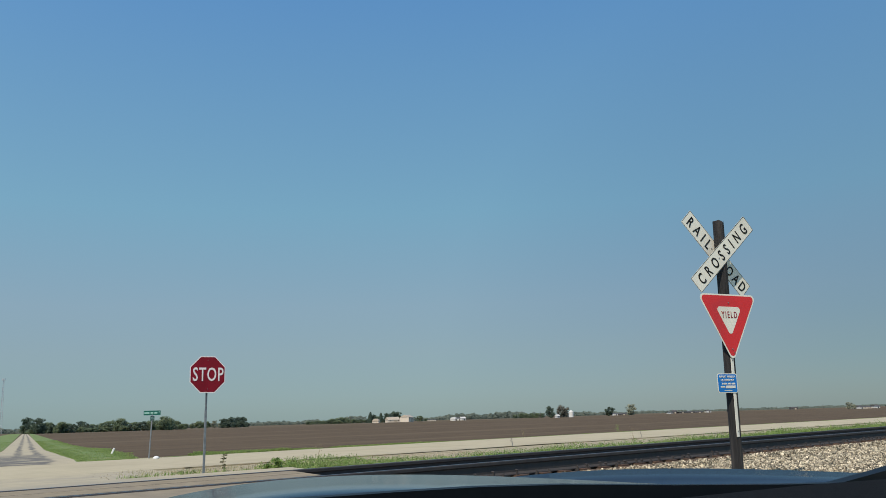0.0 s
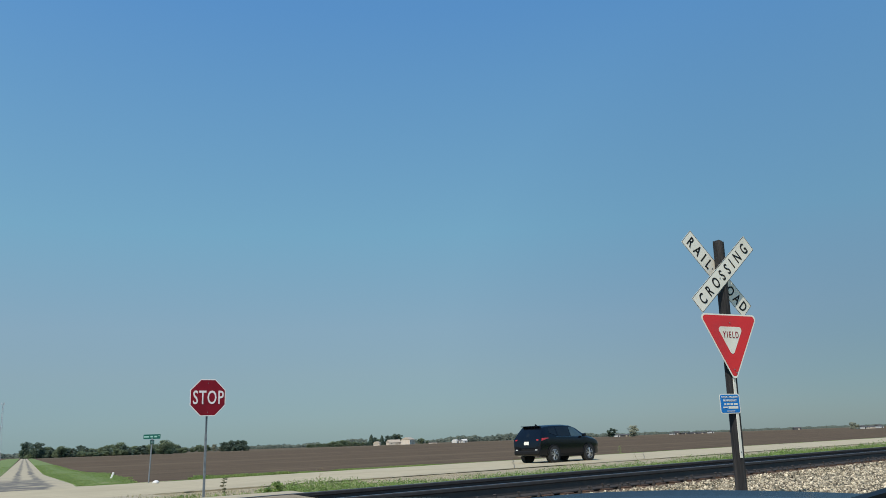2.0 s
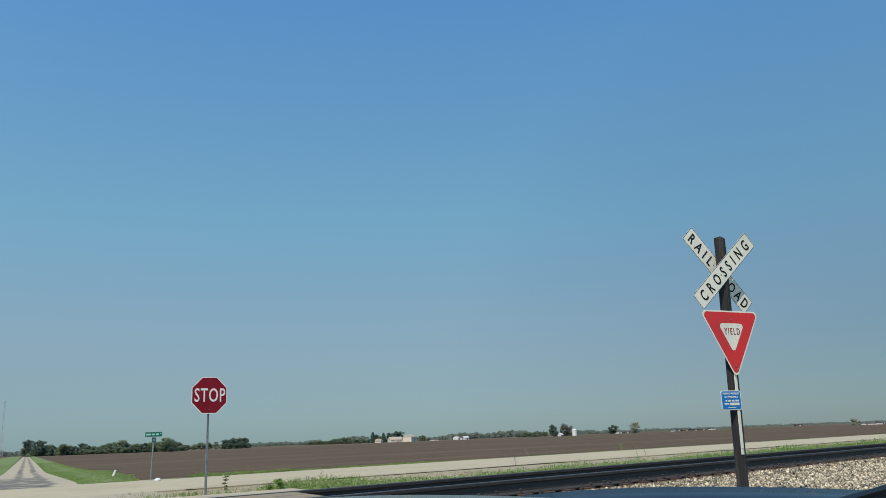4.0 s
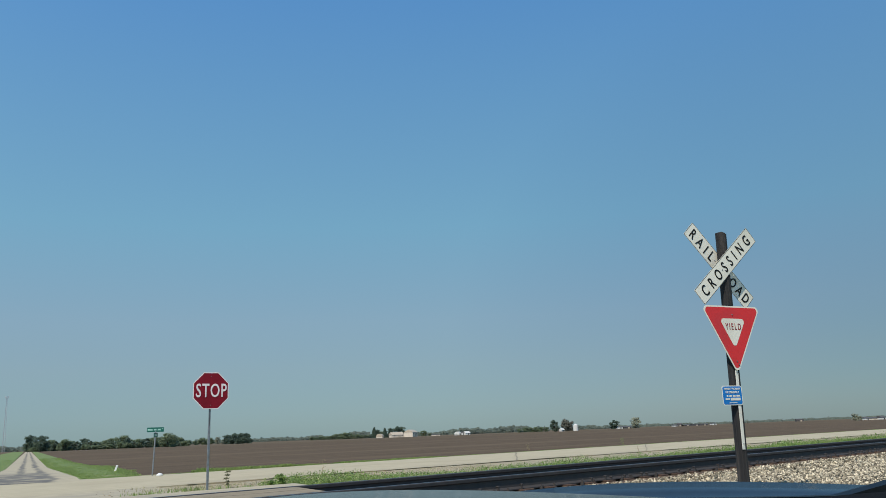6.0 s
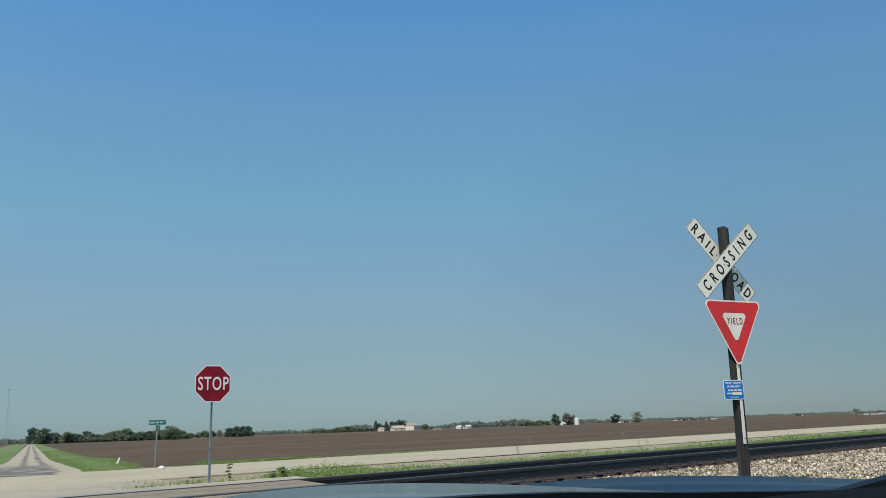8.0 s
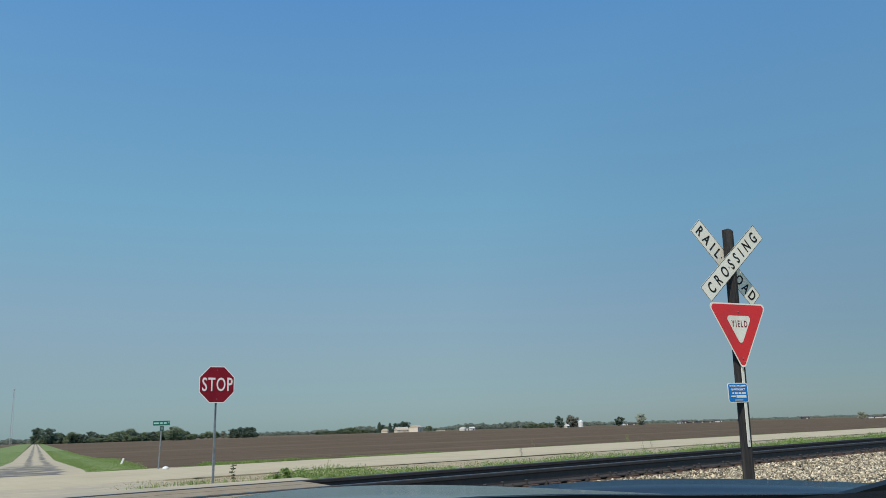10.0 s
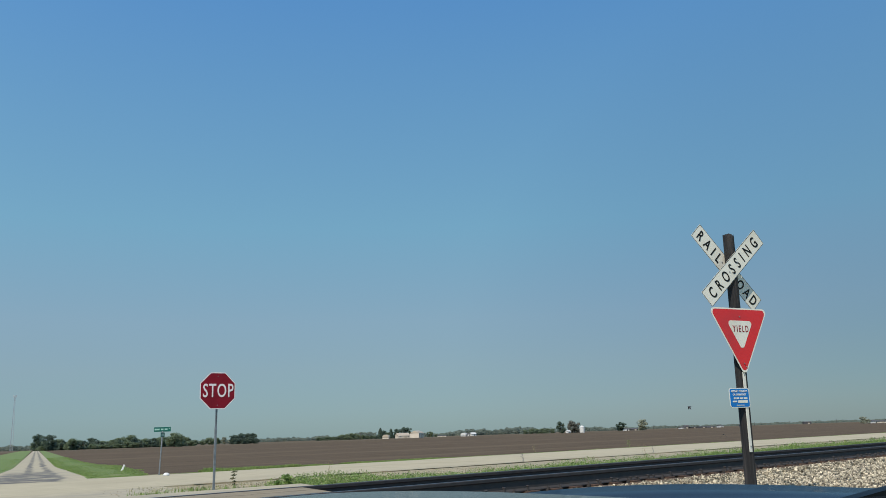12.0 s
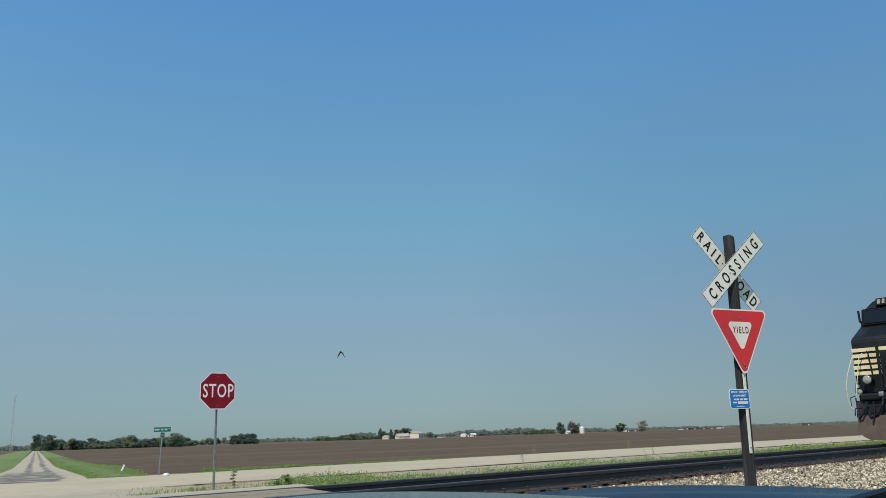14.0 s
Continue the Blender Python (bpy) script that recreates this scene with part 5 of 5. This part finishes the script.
def shoulder_stones():
    """Loose gravel on the shoulder between the crossing and the highway."""
    g = np.random.default_rng(55)
    c = 14.6 + 9.4 * g.random(9000)
    lat = 1.4 + 13.5 * g.random(9000) ** 1.2
    keep = (lat - 1.4) / 3.5 > g.random(9000)
    c, lat = c[keep], lat[keep]
    n = len(c)
    a = (lat + 0.279 * c) / 0.96
    m = np.zeros((n, 3, 4))
    for k in range(n):
        size = (0.007 + 0.015 * g.random() ** 2) * (0.6 + 0.7 * g.random(3))
        m[k, :, :3] = np.array(Euler(g.random(3) * 6.28).to_matrix()) * size
        p = ac(a[k], c[k])
        m[k, :, 3] = (p.x, p.y, max(ground_z(a[k], c[k]), drive_z(p) if lat[k] < 3.4 else -1) + 0.004)
    return m


scatter("shoulder_gravel", ICO_V, ICO_F, shoulder_stones(), M_SHOULDER, "loose tan gravel on the highway shoulder", "gravel")


def dry_tufts():
    g = np.random.default_rng(57)
    pts, hs, ws = [], [], []
    for k in range(110):
        c = 16.0 + 7.5 * g.random()
        a = (2.2 + 5.5 * g.random() + 0.279 * c) / 0.96
        for j in range(int(5 + 20 * g.random() ** 2)):
            x, y = a + g.normal() * 0.16, c + g.normal() * 0.12
            pts.append(tuple(ac(x, y, max(ground_z(x, y), drive_z(ac(x, y)) if road_lat(ac(x, y)) < 3.4 else -1) - 0.01)))
            hs.append(0.03 + 0.08 * g.random())
            ws.append(0.008 + 0.010 * g.random())
    return blades(np.array(pts), np.array(hs), np.array(ws), 58)


scatter("dry_tufts", BLADE_V, BLADE_F, dry_tufts(), M_STRAW, "pale dry grass tufts in the shoulder gravel", "grass")


def weed(a, c, h, material, leaves, seed, label, tight=1.0):
    g = random.Random(seed)
    w = tagged(new("weed"), label, "weed", "roadside weeds")
    w.matrix_world = Matrix.Translation(ac(a, c, max(ground_z(a, c), drive_z(ac(a, c)) - 0.06 if abs(road_lat(ac(a, c)) - 0.3) < 4.6 else -1)))
    bm = bmesh.new()
    p = Vector((0, 0, 0))
    tips = []
    for k in range(5):
        q = p + Vector((g.uniform(-0.04, 0.04), g.uniform(-0.04, 0.04), h / 5))
        add_cyl(bm, 0.010 - 0.0015 * k, 0.0085 - 0.0015 * k, p, q, 5)
        tips.append(q)
        p = q
    part("stalk", bm, M_DRY, w)
    bm = bmesh.new()
    for k in range(leaves):
        q = g.choice(tips) + Vector((g.gauss(0, 0.12), g.gauss(0, 0.12), g.gauss(0, 0.05))) * h * 1.4 * tight
        d = Vector((g.uniform(-1, 1), g.uniform(-1, 1), g.uniform(-0.2, 0.8))).normalized() * g.uniform(0.035, 0.08)
        n = d.orthogonal().normalized() * g.uniform(0.008, 0.018)
        vs = [bm.verts.new(x) for x in (q, q + d * 0.5 + n, q + d, q + d * 0.5 - n)]
        bm.faces.new(vs)
    part("leaves", bm, material, w)
    return w


weed(8.35, 13.7, 0.24, M_WEED, 420, 1, "bushy green weed at the end of the trackside grass")
weed(8.12, 13.6, 0.15, M_WEED, 300, 9, "bushy green weed at the end of the trackside grass")
weed(8.7, 13.8, 0.17, M_WEED, 320, 2, "bushy green weed at the end of the trackside grass")
weed(9.2, 13.4, 0.11, M_WEED, 200, 3, "bushy green weed at the end of the trackside grass")
weed(10.75, 20.2, 0.40, M_DOCK, 110, 4, "thin upright dock stalk beside the stop sign", 0.33)
weed(15.8, 23.5, 0.55, M_DRY, 14, 5, "thin dry weed stalk on the highway shoulder")
weed(30.5, 21.5, 0.6, M_DRY, 16, 6, "thin dry weed stalk on the highway shoulder")
weed(38.0, 34.6, 0.4, M_DRY, 40, 7, "thin dry weed stalk at the field edge")
weed(48.0, 35.0, 0.45, M_WEED, 60, 8, "lone weed at the field edge")
g = random.Random(77)
for k in range(24):
    weed(13 + k * 3.2 + g.uniform(-1.2, 1.2), 12.8 + g.uniform(0, 1.6), g.uniform(0.16, 0.30), M_WEED, 260, 80 + k, "green weed in the trackside grass")


# ---- trees ----
def tree(name, h, w, material, label, seed, leaves=5200, leaf=0.36, bare=0.0, conifer=False, blobs=26):
    g = random.Random(seed)
    t = tagged(new(name), label, "tree", "trees on the horizon")
    bm = bmesh.new()
    p = Vector((0, 0, -0.4))
    for k in range(5):
        q = p + Vector((g.uniform(-0.15, 0.15), g.uniform(-0.15, 0.15), h * 0.8 / 5))
        add_cyl(bm, h * 0.028 * (1 - k * 0.17), h * 0.028 * (1 - (k + 1) * 0.17), p, q, 7)
        p = q
    cl = []
    for k in range(blobs):
        if conifer:
            z = h * (bare + (1 - bare) * (k + 0.5) / blobs)
            r = w * 0.5 * (1 - (k + 0.3) / blobs) ** 0.75 * g.uniform(0.75, 1.15) + 0.4
            c = Vector((g.gauss(0, 0.15), g.gauss(0, 0.15), z))
            cl.append((c, r, h / blobs * 0.8))
        else:
            z = h * (bare + 0.04 + 0.82 * ((k + g.random()) / blobs))
            spread = w * g.uniform(0.10, 0.46) * math.sin(math.pi * min(1.0, max(0.22, (z / h - bare) / (1 - bare)))) ** 0.6
            ang = g.uniform(0, math.tau)
            c = Vector((math.cos(ang) * spread, math.sin(ang) * spread, z))
            cl.append((c, w * g.uniform(0.10, 0.27), w * g.uniform(0.09, 0.20)))
            if k < 7:
                add_cyl(bm, h * 0.012, h * 0.004, (0, 0, h * g.uniform(0.2, 0.45)), c, 5)
    part("trunk", bm, M_BARK, t)
    bm = bmesh.new()
    for k in range(leaves):
        c, r, rz = g.choice(cl)
        d = Vector((g.gauss(0, 1), g.gauss(0, 1), g.gauss(0, 1))).normalized()
        q = c + Vector((d.x * r, d.y * r, d.z * rz)) * g.uniform(0.6, 1.1)
        q.z = max(q.z, 0.1)
        face = (d + Vector((g.gauss(0, 0.45), g.gauss(0, 0.45), g.gauss(0, 0.45) + 0.25))).normalized()
        u = face.cross(Vector((g.gauss(0, 1), g.gauss(0, 1), g.gauss(0, 1)))).normalized() * leaf * g.uniform(0.5, 1.1)
        v = face.cross(u).normalized() * leaf * g.uniform(0.35, 0.7)
        vs = [bm.verts.new(x) for x in (q - u, q + v, q + u, q - v)]
        bm.faces.new(vs)
    part("crown", bm, material, t)
    return t


def far_at(m, dist):
    """A place on the far plain: m is sideways per forward."""
    return Vector((m * dist, dist, -0.8))


KINDS = [tree("broadleaf_tree", 11, 10, M_LEAF, "broad spring-green tree on the field horizon", 1),
         tree("broadleaf_tree", 12, 8.5, M_LEAFD, "dark green tree on the field horizon", 2),
         tree("broadleaf_tree", 9, 9, M_LEAF, "rounded spring-green tree on the field horizon", 3, blobs=20),
         tree("broadleaf_tree", 10, 7, M_LEAFD, "dark green tree on the field horizon", 4, blobs=18),
         tree("conifer_tree", 13, 7.5, M_LEAFD, "dark pointed evergreen on the field horizon", 5, conifer=True, bare=0.0),
         tree("budding_tree", 11, 8, M_LEAFY, "pale budding tree on the field horizon", 6, leaves=4200, leaf=0.32),
         tree("budding_tree", 11, 11, M_BUD, "broad grey-brown budding tree beside a grain bin", 7, leaves=8000, leaf=0.34, blobs=34)]
used = [False] * len(KINDS)


def plant(kind, m, dist, k=1.0, turn=0.0, wide=1.0):
    mm = Matrix.LocRotScale(far_at(m, dist), Euler((0, 0, turn)), (k * wide, k * wide, k))
    if used[kind]:
        return copy_thing(KINDS[kind], mm)
    used[kind] = True
    KINDS[kind].matrix_world = mm
    return KINDS[kind]


# grove at the end of the farm road
rg = random.Random(9)
x = -0.482
plant(1, -0.4835, 640, 1.1)
while x < -0.300:
    px = (x + 0.482) / 0.182
    d = 640 + rg.uniform(-25, 60)
    plant(rg.choice((0, 1, 0, 2, 3, 3, 2)), x, d, rg.uniform(0.62, 1.2), rg.uniform(0, 6), rg.uniform(1.0, 1.5))
    x += rg.uniform(0.0036, 0.0070)
for k in range(30):
    plant(rg.choice((0, 2, 3)), -0.481 + 0.0062 * k + rg.uniform(-0.002, 0.002), 630 + rg.uniform(-10, 20), rg.uniform(0.32, 0.52), rg.uniform(0, 6), rg.uniform(1.3, 1.8))
plant(0, -0.3215, 560, 1.12, 1.0, 1.05)
plant(0, -0.317, 575, 0.98, 2.0, 1.0)
for k, m in enumerate((-0.2525, -0.2485, -0.2445, -0.2405, -0.2365, -0.2325, -0.2285, -0.2245)):
    plant(3 if k % 2 else 1, m, 700 + rg.uniform(-15, 15), (0.62, 0.80, 0.72, 0.66, 0.70, 0.82, 0.70, 0.60)[k], rg.uniform(0, 6), 1.35)
for m in (-0.305, -0.297, -0.289, -0.281, -0.272, -0.263, -0.2565):
    plant(rg.choice((0, 2, 5)), m, 820 + rg.uniform(-20, 40), rg.uniform(0.5, 0.85), rg.uniform(0, 6), 1.2)
# beside the barns and farther along the horizon
NEAR_BARNS = [(-0.0835, 910, 0.72, 3), (-0.0800, 900, 0.86, 4), (-0.0770, 910, 0.70, 1), (-0.0725, 930, 0.84, 0), (-0.0675, 900, 0.90, 4), (-0.0640, 910, 0.85, 3), (-0.0600, 910, 0.80, 1), (-0.0535, 930, 0.95, 1), (-0.0485, 930, 0.90, 1), (-0.0430, 930, 0.85, 3), (-0.0222, 900, 0.72, 2), (-0.0150, 960, 0.35, 2)]
ALONG_HORIZON = [(0.1315, 760, 0.84, 1), (0.1466, 760, 0.98, 6), (0.2018, 820, 1.38, 3), (0.2272, 820, 1.5, 5), (0.486, 640, 0.74, 5), (0.492, 650, 0.5, 5), (0.110, 860, 0.62, 0), (0.104, 860, 0.6, 2), (0.098, 870, 0.65, 0), (0.090, 900, 0.5, 2), (0.116, 850, 0.6, 2), (0.1215, 850, 0.55, 0)]
# the low pale wood before the barns
for k in range(15):
    m = -0.153 + 0.0048 * k
    plant(rg.choice((0, 2, 2)), m, 950 + rg.uniform(-15, 30), 0.48 + 0.36 * math.exp(-((m + 0.116) / 0.013) ** 2) + rg.uniform(-0.06, 0.06), rg.uniform(0, 6), rg.uniform(1.1, 1.4))
for m, d, k, kind in NEAR_BARNS + ALONG_HORIZON:
    plant(kind, m, d, k, rg.uniform(0, 6), rg.uniform(1.05, 1.25))


def woods():
    """Tree lines far across the plain."""
    g = np.random.default_rng(61)
    ms = []
    spans = [(-0.56, -0.478, 900, 7.0, 500), (-0.30, -0.14, 1300, 8.5, 1300), (-0.15, -0.085, 1250, 10.0, 600), (-0.03, 0.02, 1300, 8.0, 350), (0.02, 0.085, 1150, 10.5, 900), (0.085, 0.125, 1100, 9.0, 350),
             (0.15, 0.21, 1300, 7.5, 450), (0.21, 0.30, 1800, 7.0, 500), (0.30, 0.60, 2100, 6.5, 1500), (-0.09, 0.62, 2600, 7.5, 2500), (-0.8, -0.4, 2000, 12, 1200)]
    for m0, m1, dist, h, n in spans:
        for k in range(n * 6):
            m = m0 + (m1 - m0) * g.random()
            d = dist * (1 + 0.05 * g.random())
            top = h * (0.62 + 0.5 * noise.noise((m * 38, dist * 0.01, 0)) + 0.3 * noise.noise((m * 110, 2, 0)) + 0.22 * noise.noise((m * 300, 1, 0)))
            z = -0.8 + top * g.random() ** 0.8
            r = (0.8 + 1.2 * g.random()) * (dist / 1200) ** 0.5
            row = np.zeros((3, 4))
            e = Euler((radians(62) + g.normal() * 0.4, g.normal() * 0.4, g.normal() * 0.6)).to_matrix()
            row[:, :3] = np.array(e) * r * 0.85
            row[:, 3] = (m * d, d, z)
            ms.append(row)
    return np.array(ms)


scatter("far_woods", LEAF_V, LEAF_F, woods(), M_FAR, "hazy tree lines along the far horizon", "trees")


# ---- farm buildings ----
def gable(name, m, dist, w, d, wall_h, roof_h, turn, wall, roof, label, round_roof=False, category="barn"):
    b = tagged(new(name), label, category)
    b.matrix_world = Matrix.Translation(far_at(m, dist)) @ pose(0, 0, 0, 0, 0, turn)
    part("wall", box(w, d, wall_h + 0.2, pose(0, 0, wall_h / 2 - 0.1)), wall, b)
    if round_roof:
        out = [(-d / 2 - 0.15, wall_h)] + [(-(d / 2 + 0.15) * math.cos(math.pi * i / 12), wall_h + roof_h * math.sin(math.pi * i / 12)) for i in range(1, 12)] + [(d / 2 + 0.15, wall_h)]
    else:
        out = [(-d / 2 - 0.3, wall_h), (0, wall_h + roof_h), (d / 2 + 0.3, wall_h)]
    r = part("roof", prism(out, -w / 2 - 0.3, w / 2 + 0.3), roof, b)
    r.matrix_local = pose(0, 0, 0, 0, 0, 90)
    part("door", box(w * 0.22, 0.12, wall_h * 0.75, pose(w * 0.12, -d / 2 - 0.05, wall_h * 0.375)), M_DARK if wall is M_WHITEWALL else M_BARNROOF, b)
    for x in (-0.3, 0.34):
        part("window", box(w * 0.07, 0.1, wall_h * 0.22, pose(w * x, -d / 2 - 0.04, wall_h * 0.62)), M_DARK, b)
    return b


gable("quonset_barn", -0.0732, 860, 6, 6.5, 1.4, 2.6, 80, M_BARN, M_BARNROOF, "small pale arched metal shed by the trees", True)
gable("barn", -0.0540, 860, 13, 8, 2.4, 2.8, 28, M_BARN, M_BARNROOF, "long low pale metal barn by the trees")
gable("barn", -0.0372, 850, 9.5, 10, 4.7, 2.3, 62, M_BARN, M_BARNROOF, "tall pale square-sided metal barn by the trees")
gable("shed", -0.008, 900, 9, 5, 1.0, 0.5, 0, M_BARN, M_DARKROOF, "low grey shed beside the barns", False, "shed")
gable("quonset_barn", 0.0180, 800, 5, 5, 1.0, 2.2, 70, M_WHITEWALL, M_WHITEWALL, "white arched shed out in the field", True)
gable("farmhouse", 0.0285, 800, 4.6, 4.2, 1.8, 1.5, 30, M_WHITEWALL, M_WHITEWALL, "small white farmhouse out in the field", False, "house")
gable("shed", 0.0240, 800, 3, 3, 2.0, 1.0, 0, M_WHITEWALL, M_DARKROOF, "small white shed beside the farmhouse", False, "shed")
gable("farmhouse", 0.1400, 740, 3.2, 3.0, 1.3, 1.4, 40, M_WHITEWALL, M_WHITEWALL, "white farmhouse under the dark trees", False, "house")
for m, dist, w, wall_h, roof_h, wall, roof in ((0.208, 900, 5, 1.7, 0.8, M_WHITEWALL, M_DARKROOF), (0.2165, 900, 9, 1.6, 0.9, M_DARKROOF, M_DARKROOF), (0.2725, 950, 3.5, 1.4, 1.0, M_WHITEWALL, M_DARKROOF),
                                               (0.2785, 960, 5, 2.2, 1.6, M_DARKROOF, M_DARKROOF), (0.286, 960, 7, 1.3, 0.6, M_DARKROOF, M_DARKROOF), (0.2965, 980, 8, 1.5, 0.5, M_DARKROOF, M_DARKROOF), (0.3065, 980, 9, 1.2, 0.9, M_DARKROOF, M_DARKROOF),
                                               (0.318, 990, 5, 1.8, 0.8, M_WHITEWALL, M_DARKROOF), (0.344, 1000, 6, 1.8, 1.0, M_DARKROOF, M_DARKROOF), (0.4965, 660, 4, 1.5, 1.0, M_WHITEWALL, M_DARKROOF),
                                               (0.505, 660, 6, 1.2, 0.9, M_BARN, M_DARKROOF), (0.516, 680, 4, 1.6, 1.2, M_WHITEWALL, M_DARKROOF), (0.42, 1200, 10, 2.6, 1.2, M_DARKROOF, M_DARKROOF)):
    gable("farm_building", m, dist, w, 7, wall_h, roof_h, rg.uniform(-15, 15), wall, roof, "distant farm building on the horizon", False, "farm building")
silo = tagged(new("grain_bin"), "white cylindrical grain bin with a conical roof", "grain bin")
silo.matrix_world = Matrix.Translation(far_at(0.1565, 740))
bm = bmesh.new()
add_cyl(bm, 2.2, 2.2, (0, 0, -0.2), (0, 0, 4.6), 24)
part("bin_wall", bm, M_WHITEWALL, silo)
bm = bmesh.new()
add_cyl(bm, 2.3, 0.4, (0, 0, 4.6), (0, 0, 6.0), 24)
part("bin_roof", bm, M_WHITEWALL, silo)

# lattice radio mast beyond the grove
mast = tagged(new("radio_mast"), "slender grey lattice radio mast on the horizon", "radio mast")
mast.matrix_world = Matrix.Translation(far_at(-0.513, 900))
bm = bmesh.new()
legs = [(0.9 * math.cos(t), 0.9 * math.sin(t)) for t in (0.3, 2.4, 4.5)]
for x, y in legs:
    add_cyl(bm, 0.14, 0.12, (x * 1.9, y * 1.9, -0.5), (x * 0.6, y * 0.6, 57), 5)
for k in range(28):
    z0, z1 = k * 2.0, k * 2.0 + 2.0
    s0, s1 = 1.9 - 1.3 * z0 / 57, 1.9 - 1.3 * z1 / 57
    for i in range(3):
        x0, y0 = legs[i]
        x1, y1 = legs[(i + 1) % 3]
        add_cyl(bm, 0.06, 0.06, (x0 * s0, y0 * s0, z0), (x1 * s1, y1 * s1, z1), 4)
part("lattice", bm, M_TOWER, mast)
bm = bmesh.new()
for x in (-1.4, 0, 1.4):
    add_box(bm, 0.5, 0.4, 2.2, pose(x, 0, 57))
part("antenna", bm, M_TOWER, mast)
for k in range(6):
    pole = tagged(new("utility_pole"), "thin wooden utility pole far across the field", "utility pole", "far utility poles")
    pole.matrix_world = Matrix.Translation(far_at((-0.1035, 0.120, 0.3585, 0.24, 0.40, 0.455)[k], (850, 760, 1000, 1000, 1050, 1000)[k])) @ Matrix.Diagonal((1, 1, (0.7, 0.62, 0.55, 0.6, 0.5, 0.55)[k], 1))
    bm = bmesh.new()
    add_cyl(bm, 0.20, 0.14, (0, 0, -0.5), (0, 0, 9), 6)
    part("pole", bm, M_BARK, pole)
    part("crossarm", box(2.2, 0.15, 0.15, pose(0, 0, 8.4)), M_BARK, pole)


# ---- what moves ----
NEAR_PATH = [(11.6, 21.8, 62.0, 0.6), (12.2, 16.11, 51.54, 0.7), (12.6, 13.42, 41.90, 1.25), (12.8, 12.07, 37.07, 2.25), (12.9, 11.64, 35.08, 2.95), (13.0, 11.64, 32.95, 3.20), (13.1, 11.97, 30.66, 3.56), (13.2, 12.28, 28.34, 3.88), (13.3, 12.53, 25.96, 4.35), (13.4, 12.58, 23.66, 4.53)]
FAR_PATH = [(11.3, 44.7, 75.1, 7.13), (11.4, 40.76, 74.2, 6.48), (11.5, 36.92, 73.3, 5.86), (11.6, 33.23, 72.4, 5.26), (11.7, 29.53, 71.5, 4.73), (11.8, 26.1, 70.6, 4.01), (11.9, 22.62, 69.7, 3.32), (12.0, 19.57, 68.8, 2.78), (12.1, 16.64, 67.9, 2.32), (12.2, 13.99, 67.0, 2.03), (12.3, 11.69, 66.1, 1.97), (12.4, 10.26, 65.18, 2.51), (12.5, 8.05, 63.46, 3.17), (12.6, 6.03, 61.66, 3.63), (12.7, 4.50, 59.77, 3.85), (12.8, 3.36, 57.84, 3.89), (12.9, 2.31, 56.89, 3.97), (13.0, 1.38, 54.92, 3.80), (13.2, -0.47, 51.94, 3.75), (13.4, -1.60, 48.91, 3.73), (13.6, -2.72, 44.83, 3.94), (13.8, -3.40, 40.75, 4.20), (14.0, -4.58, 36.53, 4.88)]


def flight(path, before, after):
    """Rows of a bird's flight, its nose along the way it goes."""
    pts = [(0.0, *before)] + [p for p in path]
    if path[-1][0] < 14.0:
        pts.append((14.0, *after))
    rows = []
    for i, (t, x, y, z) in enumerate(pts):
        _, x0, y0, z0 = pts[max(0, i - 1)]
        _, x1, y1, z1 = pts[min(len(pts) - 1, i + 1)]
        d = Vector((x1 - x0, y1 - y0, (z1 - z0) * 0.6))
        heading, rise = math.degrees(math.atan2(d.y, d.x)), math.degrees(math.atan2(d.z, math.hypot(d.x, d.y)))
        rows.append((t, pose(x, y, z, 0, -rise, heading)))
    return rows


def motions():
    turn = math.degrees(math.atan2(AX.y, AX.x))
    # the passing car: place along the highway
    rows = []
    for t, a in ((0.0, -20.6), (1.2, 11.63), (1.5, 19.79), (2.2, 38.0), (3.0, 57.8), (8.0, 184.0), (14.0, 336.0)):
        rows.append((t, Matrix.Translation(ac(a, 27.8, 0.016)) @ pose(0, 0, 0, 0, 0, turn)))
    walk(suv, rows)
    for wheel, x, y in suv_wheels:
        walk(wheel, [(k / FPS, pose(x, y, 0.37, 0, (k * 80) % 360, 0)) for k in range(0, 14 * FPS + 1)])
    # the train comes on at a steady pace
    walk(loco, [(t, Matrix.Translation(ac(25.48 + 17.3 * (14.0 - t), 9.0, 0.603)) @ pose(0, 0, 0, 0, 0, turn)) for t in (0.0, 7.0, 13.0, 14.0)])
    walk(bird_near, flight(NEAR_PATH, (600.0, 1800.0, 4.0), (11.0, 12.0, 5.5)))
    walk(bird_far, flight(FAR_PATH, (1100.0, 1800.0, 8.0), (0, 0, 0)))
    for wings, beat, low, high in ((wings_near, 0.1, -50, 55), (wings_far, 0.2, -60, 12)):
        for ob, s in wings:
            n = int(14.0 / beat)
            walk(ob, [(k * beat, pose(0.02, s * 0.03, 0.015, s * (high if k % 2 else low), 0, 0)) for k in range(n + 1)])


motions()
